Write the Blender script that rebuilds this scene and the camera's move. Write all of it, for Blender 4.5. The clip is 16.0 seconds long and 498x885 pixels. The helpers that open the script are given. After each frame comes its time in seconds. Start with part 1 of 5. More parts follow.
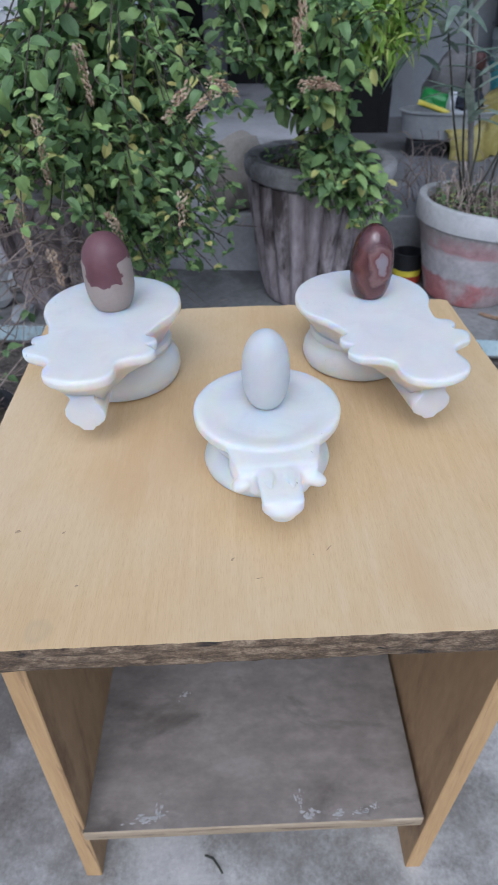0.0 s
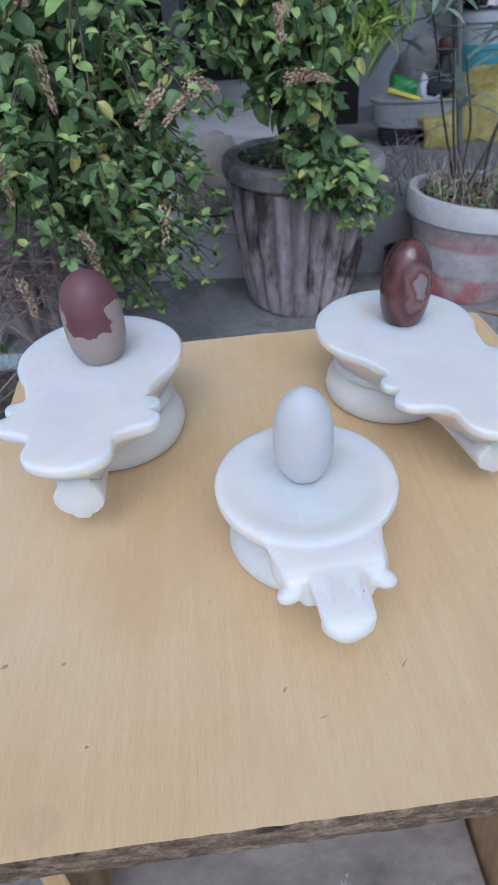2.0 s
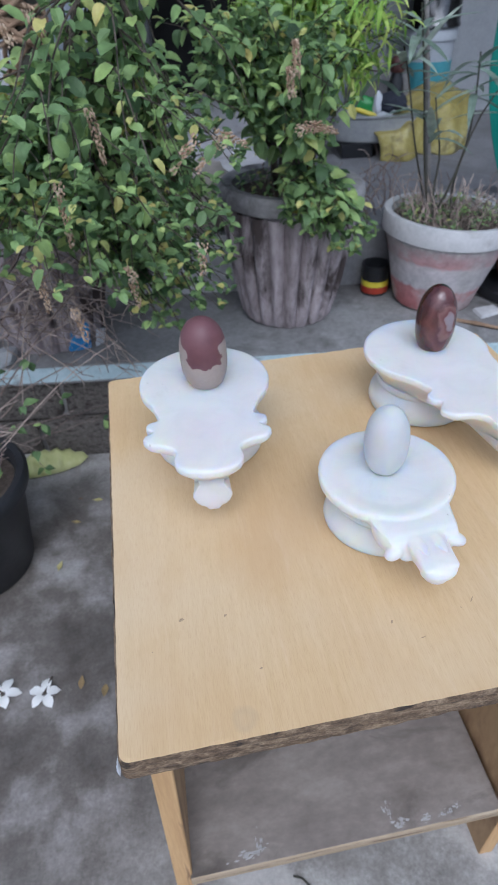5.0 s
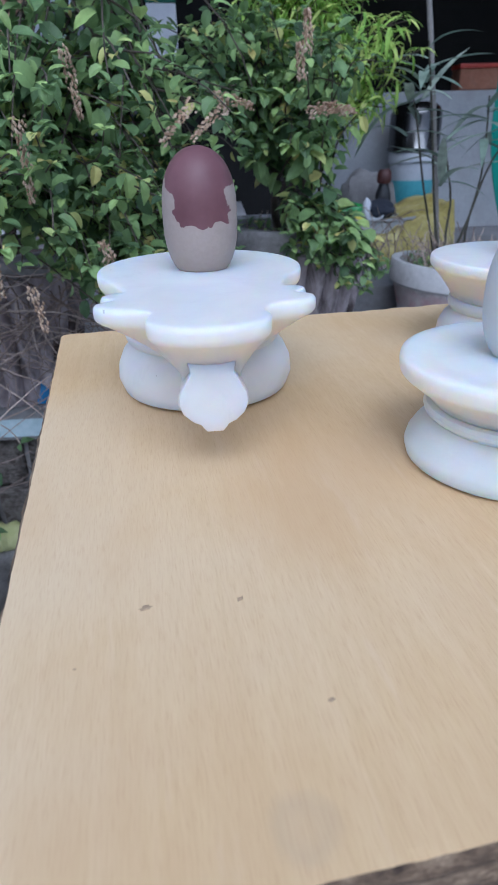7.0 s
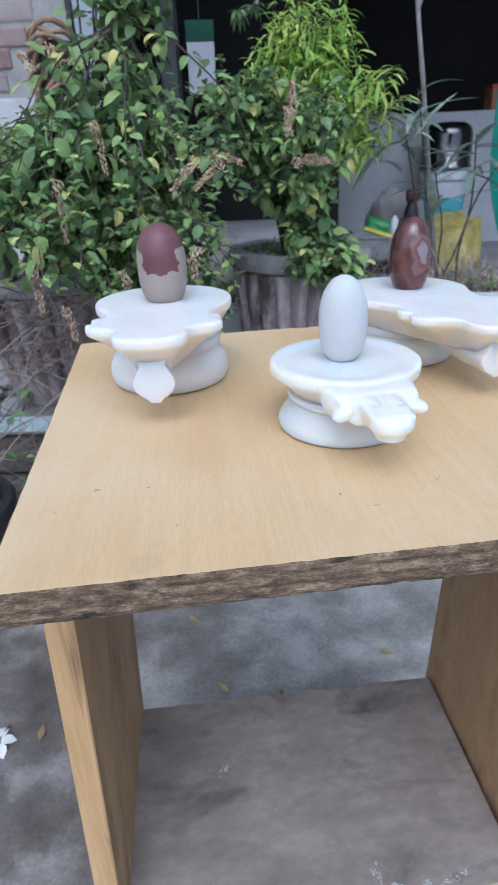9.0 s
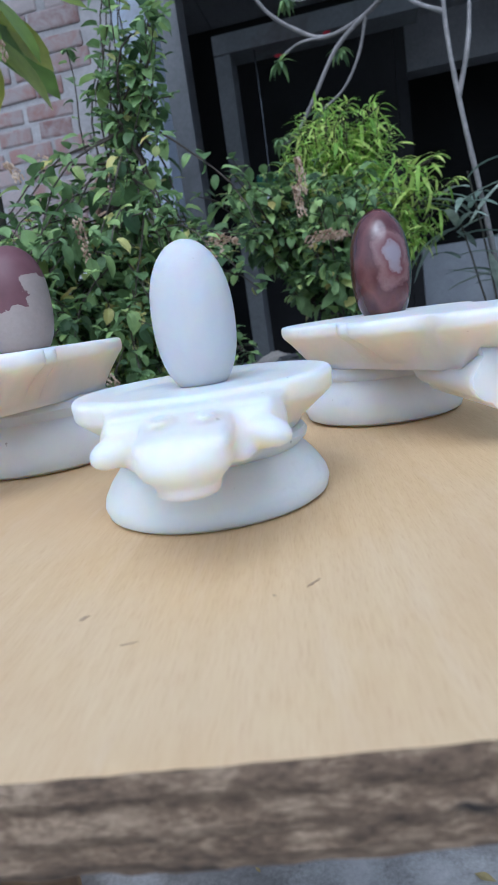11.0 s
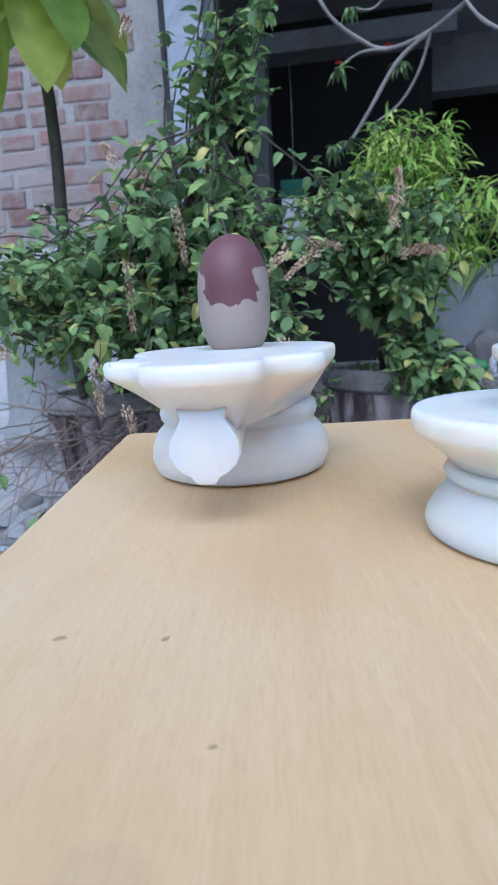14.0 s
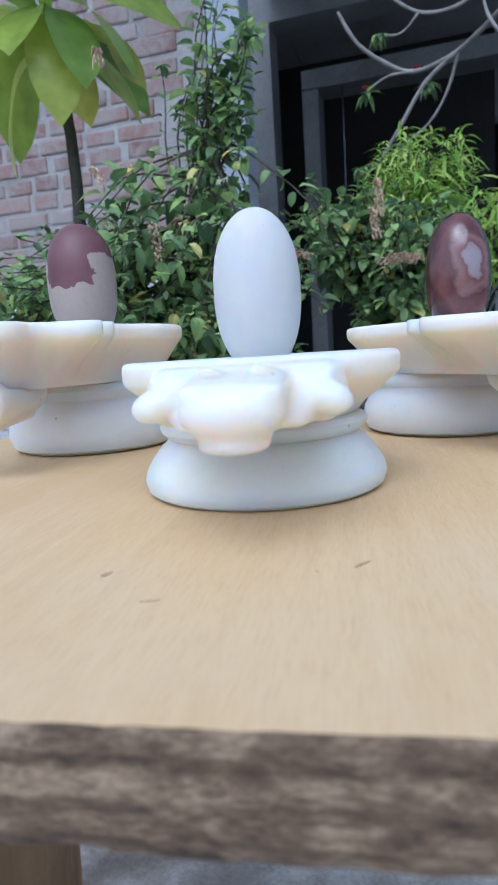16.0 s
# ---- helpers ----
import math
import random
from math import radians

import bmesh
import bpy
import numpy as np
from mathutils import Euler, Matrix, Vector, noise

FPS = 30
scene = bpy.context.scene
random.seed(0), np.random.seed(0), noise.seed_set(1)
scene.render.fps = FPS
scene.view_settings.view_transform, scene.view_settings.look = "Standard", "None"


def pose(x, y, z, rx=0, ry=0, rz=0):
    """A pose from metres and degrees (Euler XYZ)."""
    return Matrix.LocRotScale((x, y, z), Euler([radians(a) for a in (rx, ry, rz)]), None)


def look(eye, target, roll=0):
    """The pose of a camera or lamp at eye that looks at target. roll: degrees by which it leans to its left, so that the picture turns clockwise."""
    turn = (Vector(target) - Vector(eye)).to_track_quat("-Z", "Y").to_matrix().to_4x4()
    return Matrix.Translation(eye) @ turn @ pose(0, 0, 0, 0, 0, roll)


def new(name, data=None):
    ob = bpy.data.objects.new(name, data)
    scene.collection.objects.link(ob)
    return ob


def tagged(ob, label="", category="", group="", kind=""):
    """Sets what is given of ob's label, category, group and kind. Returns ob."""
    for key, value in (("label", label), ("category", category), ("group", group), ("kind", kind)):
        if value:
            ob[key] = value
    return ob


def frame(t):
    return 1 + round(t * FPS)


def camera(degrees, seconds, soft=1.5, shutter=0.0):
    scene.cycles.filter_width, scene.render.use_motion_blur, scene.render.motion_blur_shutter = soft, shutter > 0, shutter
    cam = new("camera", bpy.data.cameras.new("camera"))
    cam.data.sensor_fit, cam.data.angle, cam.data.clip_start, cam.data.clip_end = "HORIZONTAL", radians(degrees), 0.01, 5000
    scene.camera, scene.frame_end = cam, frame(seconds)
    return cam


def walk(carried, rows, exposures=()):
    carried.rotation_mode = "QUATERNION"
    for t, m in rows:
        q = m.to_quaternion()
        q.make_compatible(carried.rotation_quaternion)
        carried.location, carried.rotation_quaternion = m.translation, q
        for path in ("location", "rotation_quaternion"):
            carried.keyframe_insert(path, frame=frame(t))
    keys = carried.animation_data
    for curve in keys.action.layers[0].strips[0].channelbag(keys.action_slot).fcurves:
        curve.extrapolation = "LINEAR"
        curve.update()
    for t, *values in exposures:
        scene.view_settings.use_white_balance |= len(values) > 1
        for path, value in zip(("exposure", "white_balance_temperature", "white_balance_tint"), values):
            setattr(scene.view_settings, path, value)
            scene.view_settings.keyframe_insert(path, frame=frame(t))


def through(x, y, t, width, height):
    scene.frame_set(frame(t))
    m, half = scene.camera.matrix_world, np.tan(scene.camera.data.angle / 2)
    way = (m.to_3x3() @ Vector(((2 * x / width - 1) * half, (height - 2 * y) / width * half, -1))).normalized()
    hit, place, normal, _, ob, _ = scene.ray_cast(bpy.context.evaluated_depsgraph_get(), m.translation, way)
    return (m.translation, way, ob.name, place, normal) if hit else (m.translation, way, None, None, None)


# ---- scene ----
cam = camera(44.5, 16.0, soft=1.0)
PATH = [
    (0, (0.325, 0.176, 0.867), (0.324, 1.753, -0.363), -1.6),
    (0.5, (0.293, 0.103, 0.886), (0.4, 1.711, -0.299), -2.7),
    (1, (0.279, 0.089, 0.907), (0.457, 1.678, -0.295), -3.8),
    (1.5, (0.29, 0.164, 0.892), (0.377, 1.741, -0.335), -5.1),
    (2, (0.3, 0.271, 0.855), (0.352, 1.84, -0.384), -4.4),
    (2.5, (0.292, 0.298, 0.849), (0.291, 1.833, -0.433), -4.9),
    (3, (0.348, 0.295, 0.862), (0.355, 1.811, -0.443), -3.3),
    (3.5, (0.359, 0.251, 0.893), (0.348, 1.787, -0.388), -3.7),
    (4, (0.316, 0.155, 0.94), (0.383, 1.727, -0.294), -2.7),
    (4.5, (0.243, 0.08, 0.979), (0.403, 1.67, -0.223), -2.7),
    (5, (0.195, 0.198, 0.933), (0.396, 1.749, -0.313), -3.1),
    (5.2, (0.202, 0.282, 0.914), (0.385, 1.791, -0.386), -3.0),
    (7.5, (0.182, 0.300, 0.699), (0.490, 2.096, -0.120), -1.6),
    (8, (0.183, 0.281, 0.701), (0.426, 2.093, -0.109), -3.2),
    (8.5, (0.181, 0.232, 0.733), (0.399, 2.041, -0.093), -3.5),
    (9, (0.239, 0.135, 0.761), (0.389, 1.93, -0.108), -2.6),
    (9.2, (0.287, 0.139, 0.740), (0.357, 1.991, -0.009), -3.4),
    (11.5, (0.376, 0.3, 0.653), (0.148, 2.248, 0.258), -7.3),
    (12, (0.301, 0.276, 0.668), (0.061, 2.219, 0.263), -5.0),
    (12.5, (0.23, 0.291, 0.665), (0.08, 2.24, 0.242), -3.2),
    (13, (0.188, 0.299, 0.667), (0.122, 2.253, 0.245), -2.2),
    (13.5, (0.189, 0.308, 0.667), (0.162, 2.266, 0.262), -2.2),
    (14, (0.238, 0.299, 0.669), (0.143, 2.257, 0.269), -3.3),
    (14.5, (0.33, 0.297, 0.664), (0.203, 2.249, 0.248), -3.2),
    (15, (0.352, 0.29, 0.654), (0.145, 2.247, 0.299), -2.3),
    (15.5, (0.365, 0.292, 0.635), (0.071, 2.252, 0.364), -3.7),
    (16, (0.372, 0.295, 0.634), (0.019, 2.242, 0.346), -3.5),
]
walk(cam, [(t, look(eye, target, roll)) for t, eye, target, roll in PATH], [(0.0, 0.18, 5330, 10), (0.5, 0.18, 5480, 13), (1.0, 0.20, 5540, 15), (1.5, 0.19, 5560, 14), (2.0, 0.11, 5200, 11), (2.5, 0.08, 5120, 9), (3.0, 0.06, 5280, 9), (3.5, 0.10, 5370, 10), (4.0, 0.15, 5320, 11), (4.5, 0.25, 5300, 12), (5.2, 0.26, 5370, 10), (7.5, 0.28, 4960, 11), (8.5, 0.40, 5080, 9), (9.2, 0.48, 5210, 10), (11.5, 0.31, 4930, 8), (12.0, 0.35, 4850, 8), (12.5, 0.44, 4960, 9), (13.0, 0.45, 4940, 10), (13.5, 0.49, 4920, 10), (14.0, 0.45, 4920, 10), (14.5, 0.29, 4920, 9), (15.0, 0.32, 4900, 8), (15.5, 0.42, 4950, 8), (16.0, 0.43, 5000, 8)])
cam.data.dof.use_dof, cam.data.dof.focus_distance, cam.data.dof.aperture_fstop = True, 0.30, 32.0

# ---- world, sun, exposure ----
world = bpy.data.worlds.new("sky")
scene.world = world
world.use_nodes = True
_n, _l = world.node_tree.nodes, world.node_tree.links
_sky = _n.new("ShaderNodeTexSky")
_sky.sky_type = "NISHITA"
_sky.sun_disc = False
_sky.sun_elevation, _sky.sun_rotation = radians(52), radians(200)
_sky.dust_density, _sky.ozone_density = 4.0, 1.5
_soft = _n.new("ShaderNodeHueSaturation")
_soft.inputs["Saturation"].default_value = 0.5
_l.new(_sky.outputs["Color"], _soft.inputs["Color"])
_l.new(_soft.outputs["Color"], _n["Background"].inputs["Color"])
_n["Background"].inputs["Strength"].default_value = 0.13
sun = new("sun", bpy.data.lights.new("sun", "SUN"))
sun.data.energy, sun.data.angle, sun.data.color = 0.85, radians(40), (1.0, 0.97, 0.93)
sun.matrix_world = look((0.9, -1.6, 3.65), (0.35, 0.9, 0.5))

# ---- small tools ----
R = random.Random(7)


def thing(name, at=(0, 0, 0), label="", category="", group="", kind="", turn=0.0, tilt=(0, 0), size=1.0):
    """An empty at the base of a thing; its parts hang under it in its own space."""
    ob = new(name)
    ob.empty_display_size = 0.02
    ob.matrix_basis = pose(*at, tilt[0], tilt[1], turn) @ Matrix.Scale(size, 4)
    return tagged(ob, label, category, group, kind)


def part(name, bm, material, parent=None, label="", smooth=0.0, at=None, kind=""):
    """One mesh object from a bmesh (or a (verts, faces) pair) under its parent. smooth: the crease angle, in degrees."""
    me = bpy.data.meshes.new(name)
    if isinstance(bm, tuple):
        me.from_pydata([tuple(v) for v in bm[0]], [], [tuple(f) for f in bm[1]])
        if len(bm) > 2:
            me.polygons.foreach_set("material_index", bm[2])
    else:
        bmesh.ops.recalc_face_normals(bm, faces=bm.faces)
        bm.to_mesh(me)
        bm.free()
    for m in material if isinstance(material, (list, tuple)) else [material]:
        me.materials.append(m)
    if smooth:
        me.polygons.foreach_set("use_smooth", [True] * len(me.polygons))
        if smooth < 180:
            me.set_sharp_from_angle(angle=radians(smooth))
    ob = new(name, me)
    if parent:
        ob.parent = parent
    if at is not None:
        ob.matrix_basis = at
    return tagged(ob, label, kind=kind)


def box8(lo, hi, bevel=0.0, segments=2):
    """A block between two four-cornered faces (each a list of four points, in order)."""
    bm = bmesh.new()
    a = [bm.verts.new(p) for p in lo]
    b = [bm.verts.new(p) for p in hi]
    bm.faces.new(a[::-1])
    bm.faces.new(b)
    for i in range(4):
        bm.faces.new((a[i], a[(i + 1) % 4], b[(i + 1) % 4], b[i]))
    if bevel:
        bmesh.ops.bevel(bm, geom=list(bm.edges), offset=bevel, segments=segments, profile=0.6, affect="EDGES")
    return bm


def box(x0, x1, y0, y1, z0, z1, bevel=0.0, segments=2):
    return box8([(x0, y0, z0), (x1, y0, z0), (x1, y1, z0), (x0, y1, z0)], [(x0, y0, z1), (x1, y0, z1), (x1, y1, z1), (x0, y1, z1)], bevel, segments)


def turned(profile, around=48, shape=None):
    """A body of revolution about z from (radius, z) pairs, closed where the radius is 0. shape(angle, radius, z) may alter the radius."""
    bm = bmesh.new()
    rings = []
    for r, z in profile:
        if r <= 1e-6:
            rings.append([bm.verts.new((0, 0, z))])
            continue
        ring = []
        for i in range(around):
            a = math.tau * i / around
            q = shape(a, r, z) if shape else r
            ring.append(bm.verts.new((q * math.cos(a), q * math.sin(a), z)))
        rings.append(ring)
    for a, b in zip(rings, rings[1:]):
        for i in range(around):
            j = (i + 1) % around
            if len(a) == 1 and len(b) == 1:
                continue
            if len(a) == 1:
                bm.faces.new((a[0], b[j], b[i]))
            elif len(b) == 1:
                bm.faces.new((a[i], a[j], b[0]))
            else:
                bm.faces.new((a[i], a[j], b[j], b[i]))
    return bm


def tube_data(points, radii, around=6):
    """Vertices and faces of a tapering tube along a line of points."""
    pts = [Vector(p) for p in points]
    verts, faces = [], []
    side = Vector((0.31, 0.95, 0.05))
    for i, p in enumerate(pts):
        d = (pts[min(i + 1, len(pts) - 1)] - pts[max(i - 1, 0)]).normalized()
        u = side - d * side.dot(d)
        if u.length < 1e-4:
            u = Vector((1, 0, 0)) - d * d.x
        u.normalize()
        side = u
        w = d.cross(u)
        r = radii[i] if isinstance(radii, (list, tuple)) else radii
        for k in range(around):
            a = math.tau * k / around
            verts.append(p + u * (r * math.cos(a)) + w * (r * math.sin(a)))
    for i in range(len(pts) - 1):
        for k in range(around):
            j = (k + 1) % around
            faces.append((i * around + k, i * around + j, (i + 1) * around + j, (i + 1) * around + k))
    n = (len(pts) - 1) * around
    faces.append(tuple(range(around))[::-1])
    faces.append(tuple(n + k for k in range(around)))
    return verts, faces


class Heap:
    """Gathers many small pieces into one mesh."""

    def __init__(self):
        self.v, self.f, self.m = [], [], []

    def add(self, verts, faces, slot=0):
        o = len(self.v)
        self.v += list(verts)
        self.f += [tuple(i + o for i in f) for f in faces]
        self.m += [slot] * len(faces)

    def data(self):
        return self.v, self.f, self.m


def bent(a, b, sag=0.0, wobble=0.0, n=8, rnd=R):
    """A curved line from a to b that arches up by sag and wanders by wobble."""
    a, b = Vector(a), Vector(b)
    w = [Vector((rnd.uniform(-1, 1), rnd.uniform(-1, 1), rnd.uniform(-1, 1))) * wobble for _ in range(3)]
    out = []
    for i in range(n + 1):
        t = i / n
        p = a.lerp(b, t) + Vector((0, 0, sag * 4 * t * (1 - t)))
        p += w[0] * math.sin(math.pi * t) + w[1] * math.sin(2 * math.pi * t) * 0.6 + w[2] * math.sin(3 * math.pi * t) * 0.35
        out.append(p)
    return out


def blade(heap, at, ahead, up, length, width, fold=0.25, droop=0.2, shape=(0.0, 0.62, 1.0, 0.86, 0.45, 0.0), slot=0, wave=0.0, twist=0.0):
    """A folded, drooping leaf blade with a real outline."""
    d = Vector(ahead).normalized()
    s = d.cross(Vector(up))
    if s.length < 1e-4:
        s = d.cross(Vector((1, 0, 0)))
    s.normalize()
    u = s.cross(d)
    n = len(shape) - 1
    vs, fs = [], []
    for i, q in enumerate(shape):
        t = i / n
        c = Vector(at) + d * (length * t * (1 - 0.25 * droop * t)) - u * (droop * length * t * t)
        h = width * q / 2
        ss = s if not twist else (s * math.cos(twist * t) + u * math.sin(twist * t))
        uu = u if not twist else (u * math.cos(twist * t) - s * math.sin(twist * t))
        lift = uu * (fold * h + wave * length * math.sin(9 * t))
        if h < 1e-6:
            vs.append(c)
        else:
            vs += [c - ss * h + lift, c, c + ss * h + lift]
    # rows: single, triples, single
    idx, k = [], 0
    for q in shape:
        if width * q / 2 < 1e-6:
            idx.append((k,))
            k += 1
        else:
            idx.append((k, k + 1, k + 2))
            k += 3
    for a, b in zip(idx, idx[1:]):
        if len(a) == 1 and len(b) == 3:
            fs += [(a[0], b[1], b[0]), (a[0], b[2], b[1])]
        elif len(a) == 3 and len(b) == 1:
            fs += [(a[0], a[1], b[0]), (a[1], a[2], b[0])]
        elif len(a) == 3:
            fs += [(a[0], a[1], b[1], b[0]), (a[1], a[2], b[2], b[1])]
    heap.add(vs, fs, slot)


# ---- materials ----
def material(name, rough=0.6, metal=0.0):
    m = bpy.data.materials.new(name)
    m.use_nodes = True
    b = m.node_tree.nodes["Principled BSDF"]
    b.inputs["Roughness"].default_value, b.inputs["Metallic"].default_value = rough, metal
    return m, m.node_tree.nodes, m.node_tree.links, b


def coords(n, l, scale=(1, 1, 1), kind="Object", turn=(0, 0, 0)):
    c, p = n.new("ShaderNodeTexCoord"), n.new("ShaderNodeMapping")
    p.inputs["Scale"].default_value = scale
    p.inputs["Rotation"].default_value = turn
    l.new(c.outputs[kind], p.inputs["Vector"])
    return p.outputs["Vector"]


def noisy(n, l, vec, scale, detail=4.0, rough=0.55, distort=0.0):
    t = n.new("ShaderNodeTexNoise")
    t.inputs["Scale"].default_value, t.inputs["Detail"].default_value = scale, detail
    t.inputs["Roughness"].default_value, t.inputs["Distortion"].default_value = rough, distort
    l.new(vec, t.inputs["Vector"])
    return t.outputs["Fac"]


def ramp(n, l, fac, *stops):
    r = n.new("ShaderNodeValToRGB")
    e = r.color_ramp.elements
    while len(e) < len(stops):
        e.new(0.5)
    for k, (p, c) in zip(e, stops):
        k.position, k.color = p, (*c, 1)
    l.new(fac, r.inputs["Fac"])
    return r.outputs["Color"]


def mixed(n, l, fac, a, b, mode="MIX"):
    x = n.new("ShaderNodeMix")
    x.data_type, x.blend_type = "RGBA", mode
    for value, socket in ((fac, x.inputs[0]), (a, x.inputs[6]), (b, x.inputs[7])):
        if isinstance(value, (int, float)):
            socket.default_value = value
        elif isinstance(value, tuple):
            socket.default_value = (*value, 1)
        else:
            l.new(value, socket)
    return x.outputs[2]


def math_node(n, l, op, a, b=0.0):
    x = n.new("ShaderNodeMath")
    x.operation = op
    for value, socket in ((a, x.inputs[0]), (b, x.inputs[1])):
        if isinstance(value, (int, float)):
            socket.default_value = value
        else:
            l.new(value, socket)
    return x.outputs[0]


def bumped(n, l, b, height, strength=0.3, distance=0.002):
    x = n.new("ShaderNodeBump")
    x.inputs["Strength"].default_value, x.inputs["Distance"].default_value = strength, distance
    l.new(height, x.inputs["Height"])
    l.new(x.outputs["Normal"], b.inputs["Normal"])


def worn(name, dark, mid, light, scale=8.0, fine=90.0, rough=0.85, bump=0.4, depth=0.002, stain=None, stain_scale=3.0, stain_at=(0.52, 0.7), stretch=(1, 1, 1), metal=0.0):
    """A surface with two scales of variation, and stains of another colour where given."""
    m, n, l, b = material(name, rough, metal)
    v = coords(n, l, stretch)
    big, small = noisy(n, l, v, scale, 5, 0.6), noisy(n, l, v, fine, 4, 0.65)
    f = math_node(n, l, "ADD", math_node(n, l, "MULTIPLY", big, 0.62), math_node(n, l, "MULTIPLY", small, 0.38))
    c = ramp(n, l, f, (0.32, dark), (0.5, mid), (0.68, light))
    if stain:
        s = ramp(n, l, noisy(n, l, v, stain_scale, 6, 0.62, 0.4), (stain_at[0], (0, 0, 0)), (stain_at[1], (1, 1, 1)))
        c = mixed(n, l, s, c, stain)
    l.new(c, b.inputs["Base Color"])
    bumped(n, l, b, f, bump, depth)
    return m


def per_island(name, stops, rough=0.5, sheen=0.0, through=0.0, fine=60.0):
    """Leaves and other gathered pieces: each its own tint."""
    m, n, l, b = material(name, rough)
    g = n.new("ShaderNodeNewGeometry")
    c = ramp(n, l, g.outputs["Random Per Island"], *stops)
    v = coords(n, l)
    f = noisy(n, l, v, fine, 3)
    c = mixed(n, l, 0.35, c, ramp(n, l, f, (0.3, (0.25, 0.25, 0.25)), (0.7, (0.9, 0.9, 0.9))), "OVERLAY")
    l.new(c, b.inputs["Base Color"])
    b.inputs["Specular IOR Level"].default_value = 0.35
    if through:
        out = n["Material Output"]
        tr, mx = n.new("ShaderNodeBsdfTranslucent"), n.new("ShaderNodeMixShader")
        l.new(c, tr.inputs["Color"])
        mx.inputs[0].default_value = through
        l.new(b.outputs[0], mx.inputs[1])
        l.new(tr.outputs[0], mx.inputs[2])
        l.new(mx.outputs[0], out.inputs["Surface"])
    bumped(n, l, b, f, 0.2, 0.001)
    return m


def veneer():
    """Tan wood-grain laminate with faint scuffs and a few dark nicks."""
    m, n, l, b = material("tan_laminate", 0.5)
    b.inputs["Specular IOR Level"].default_value = 0.15
    v = coords(n, l, (60, 2.4, 60))
    grain = noisy(n, l, v, 3.0, 6, 0.62, 0.35)
    w = coords(n, l, (210, 14, 210))
    fine = noisy(n, l, w, 3.0, 3, 0.6)
    fleck = noisy(n, l, coords(n, l, (620, 42, 620)), 3.0, 3, 0.65)
    big = noisy(n, l, coords(n, l), 7.0, 4, 0.5)
    c = ramp(n, l, grain, (0.25, (0.578, 0.402, 0.209)), (0.5, (0.612, 0.434, 0.233)), (0.78, (0.640, 0.462, 0.258)))
    c = mixed(n, l, 0.15, c, ramp(n, l, fine, (0.3, (0.36, 0.36, 0.36)), (0.7, (0.62, 0.62, 0.62))), "OVERLAY")
    c = mixed(n, l, ramp(n, l, big, (0.42, (0, 0, 0)), (0.66, (0.65, 0.65, 0.65))), c, (0.655, 0.515, 0.335))
    c = mixed(n, l, 0.26, c, ramp(n, l, fleck, (0.30, (0.24, 0.24, 0.24)), (0.48, (0.50, 0.50, 0.50)), (0.75, (0.60, 0.60, 0.60))), "OVERLAY")
    blush = noisy(n, l, coords(n, l, (5, 2.2, 5)), 2.6, 4, 0.6)
    c = mixed(n, l, ramp(n, l, blush, (0.48, (0, 0, 0)), (0.68, (0.6, 0.6, 0.6))), c, (0.55, 0.365, 0.19))
    # pale rubbed streaks along the grain
    rub = noisy(n, l, coords(n, l, (30, 3.5, 30)), 3.2, 5, 0.7, 0.5)
    c = mixed(n, l, ramp(n, l, rub, (0.58, (0, 0, 0)), (0.76, (0.16, 0.16, 0.16))), c, (0.74, 0.62, 0.46))
    # one faint round ring where something wet stood
    d = n.new("ShaderNodeVectorMath")
    d.operation = "DISTANCE"
    d.inputs[1].default_value = (-0.1232, -0.1943, 0.585)
    l.new(coords(n, l), d.inputs[0])
    q = math_node(n, l, "ADD", d.outputs["Value"], math_node(n, l, "MULTIPLY", math_node(n, l, "ADD", noisy(n, l, coords(n, l), 120, 4, 0.7), -0.5), 0.006))
    c = mixed(n, l, ramp(n, l, math_node(n, l, "MULTIPLY", q, 76), (0.0, (0.12, 0.12, 0.12)), (0.42, (0.24, 0.24, 0.24)), (0.54, (0.16, 0.16, 0.16)), (0.70, (0, 0, 0))), c, (0.36, 0.29, 0.20))
    l.new(c, b.inputs["Base Color"])
    l.new(ramp(n, l, big, (0.3, (0.52, 0.52, 0.52)), (0.7, (0.68, 0.68, 0.68))), b.inputs["Roughness"])
    bumped(n, l, b, fine, 0.18, 0.0005)
    return m


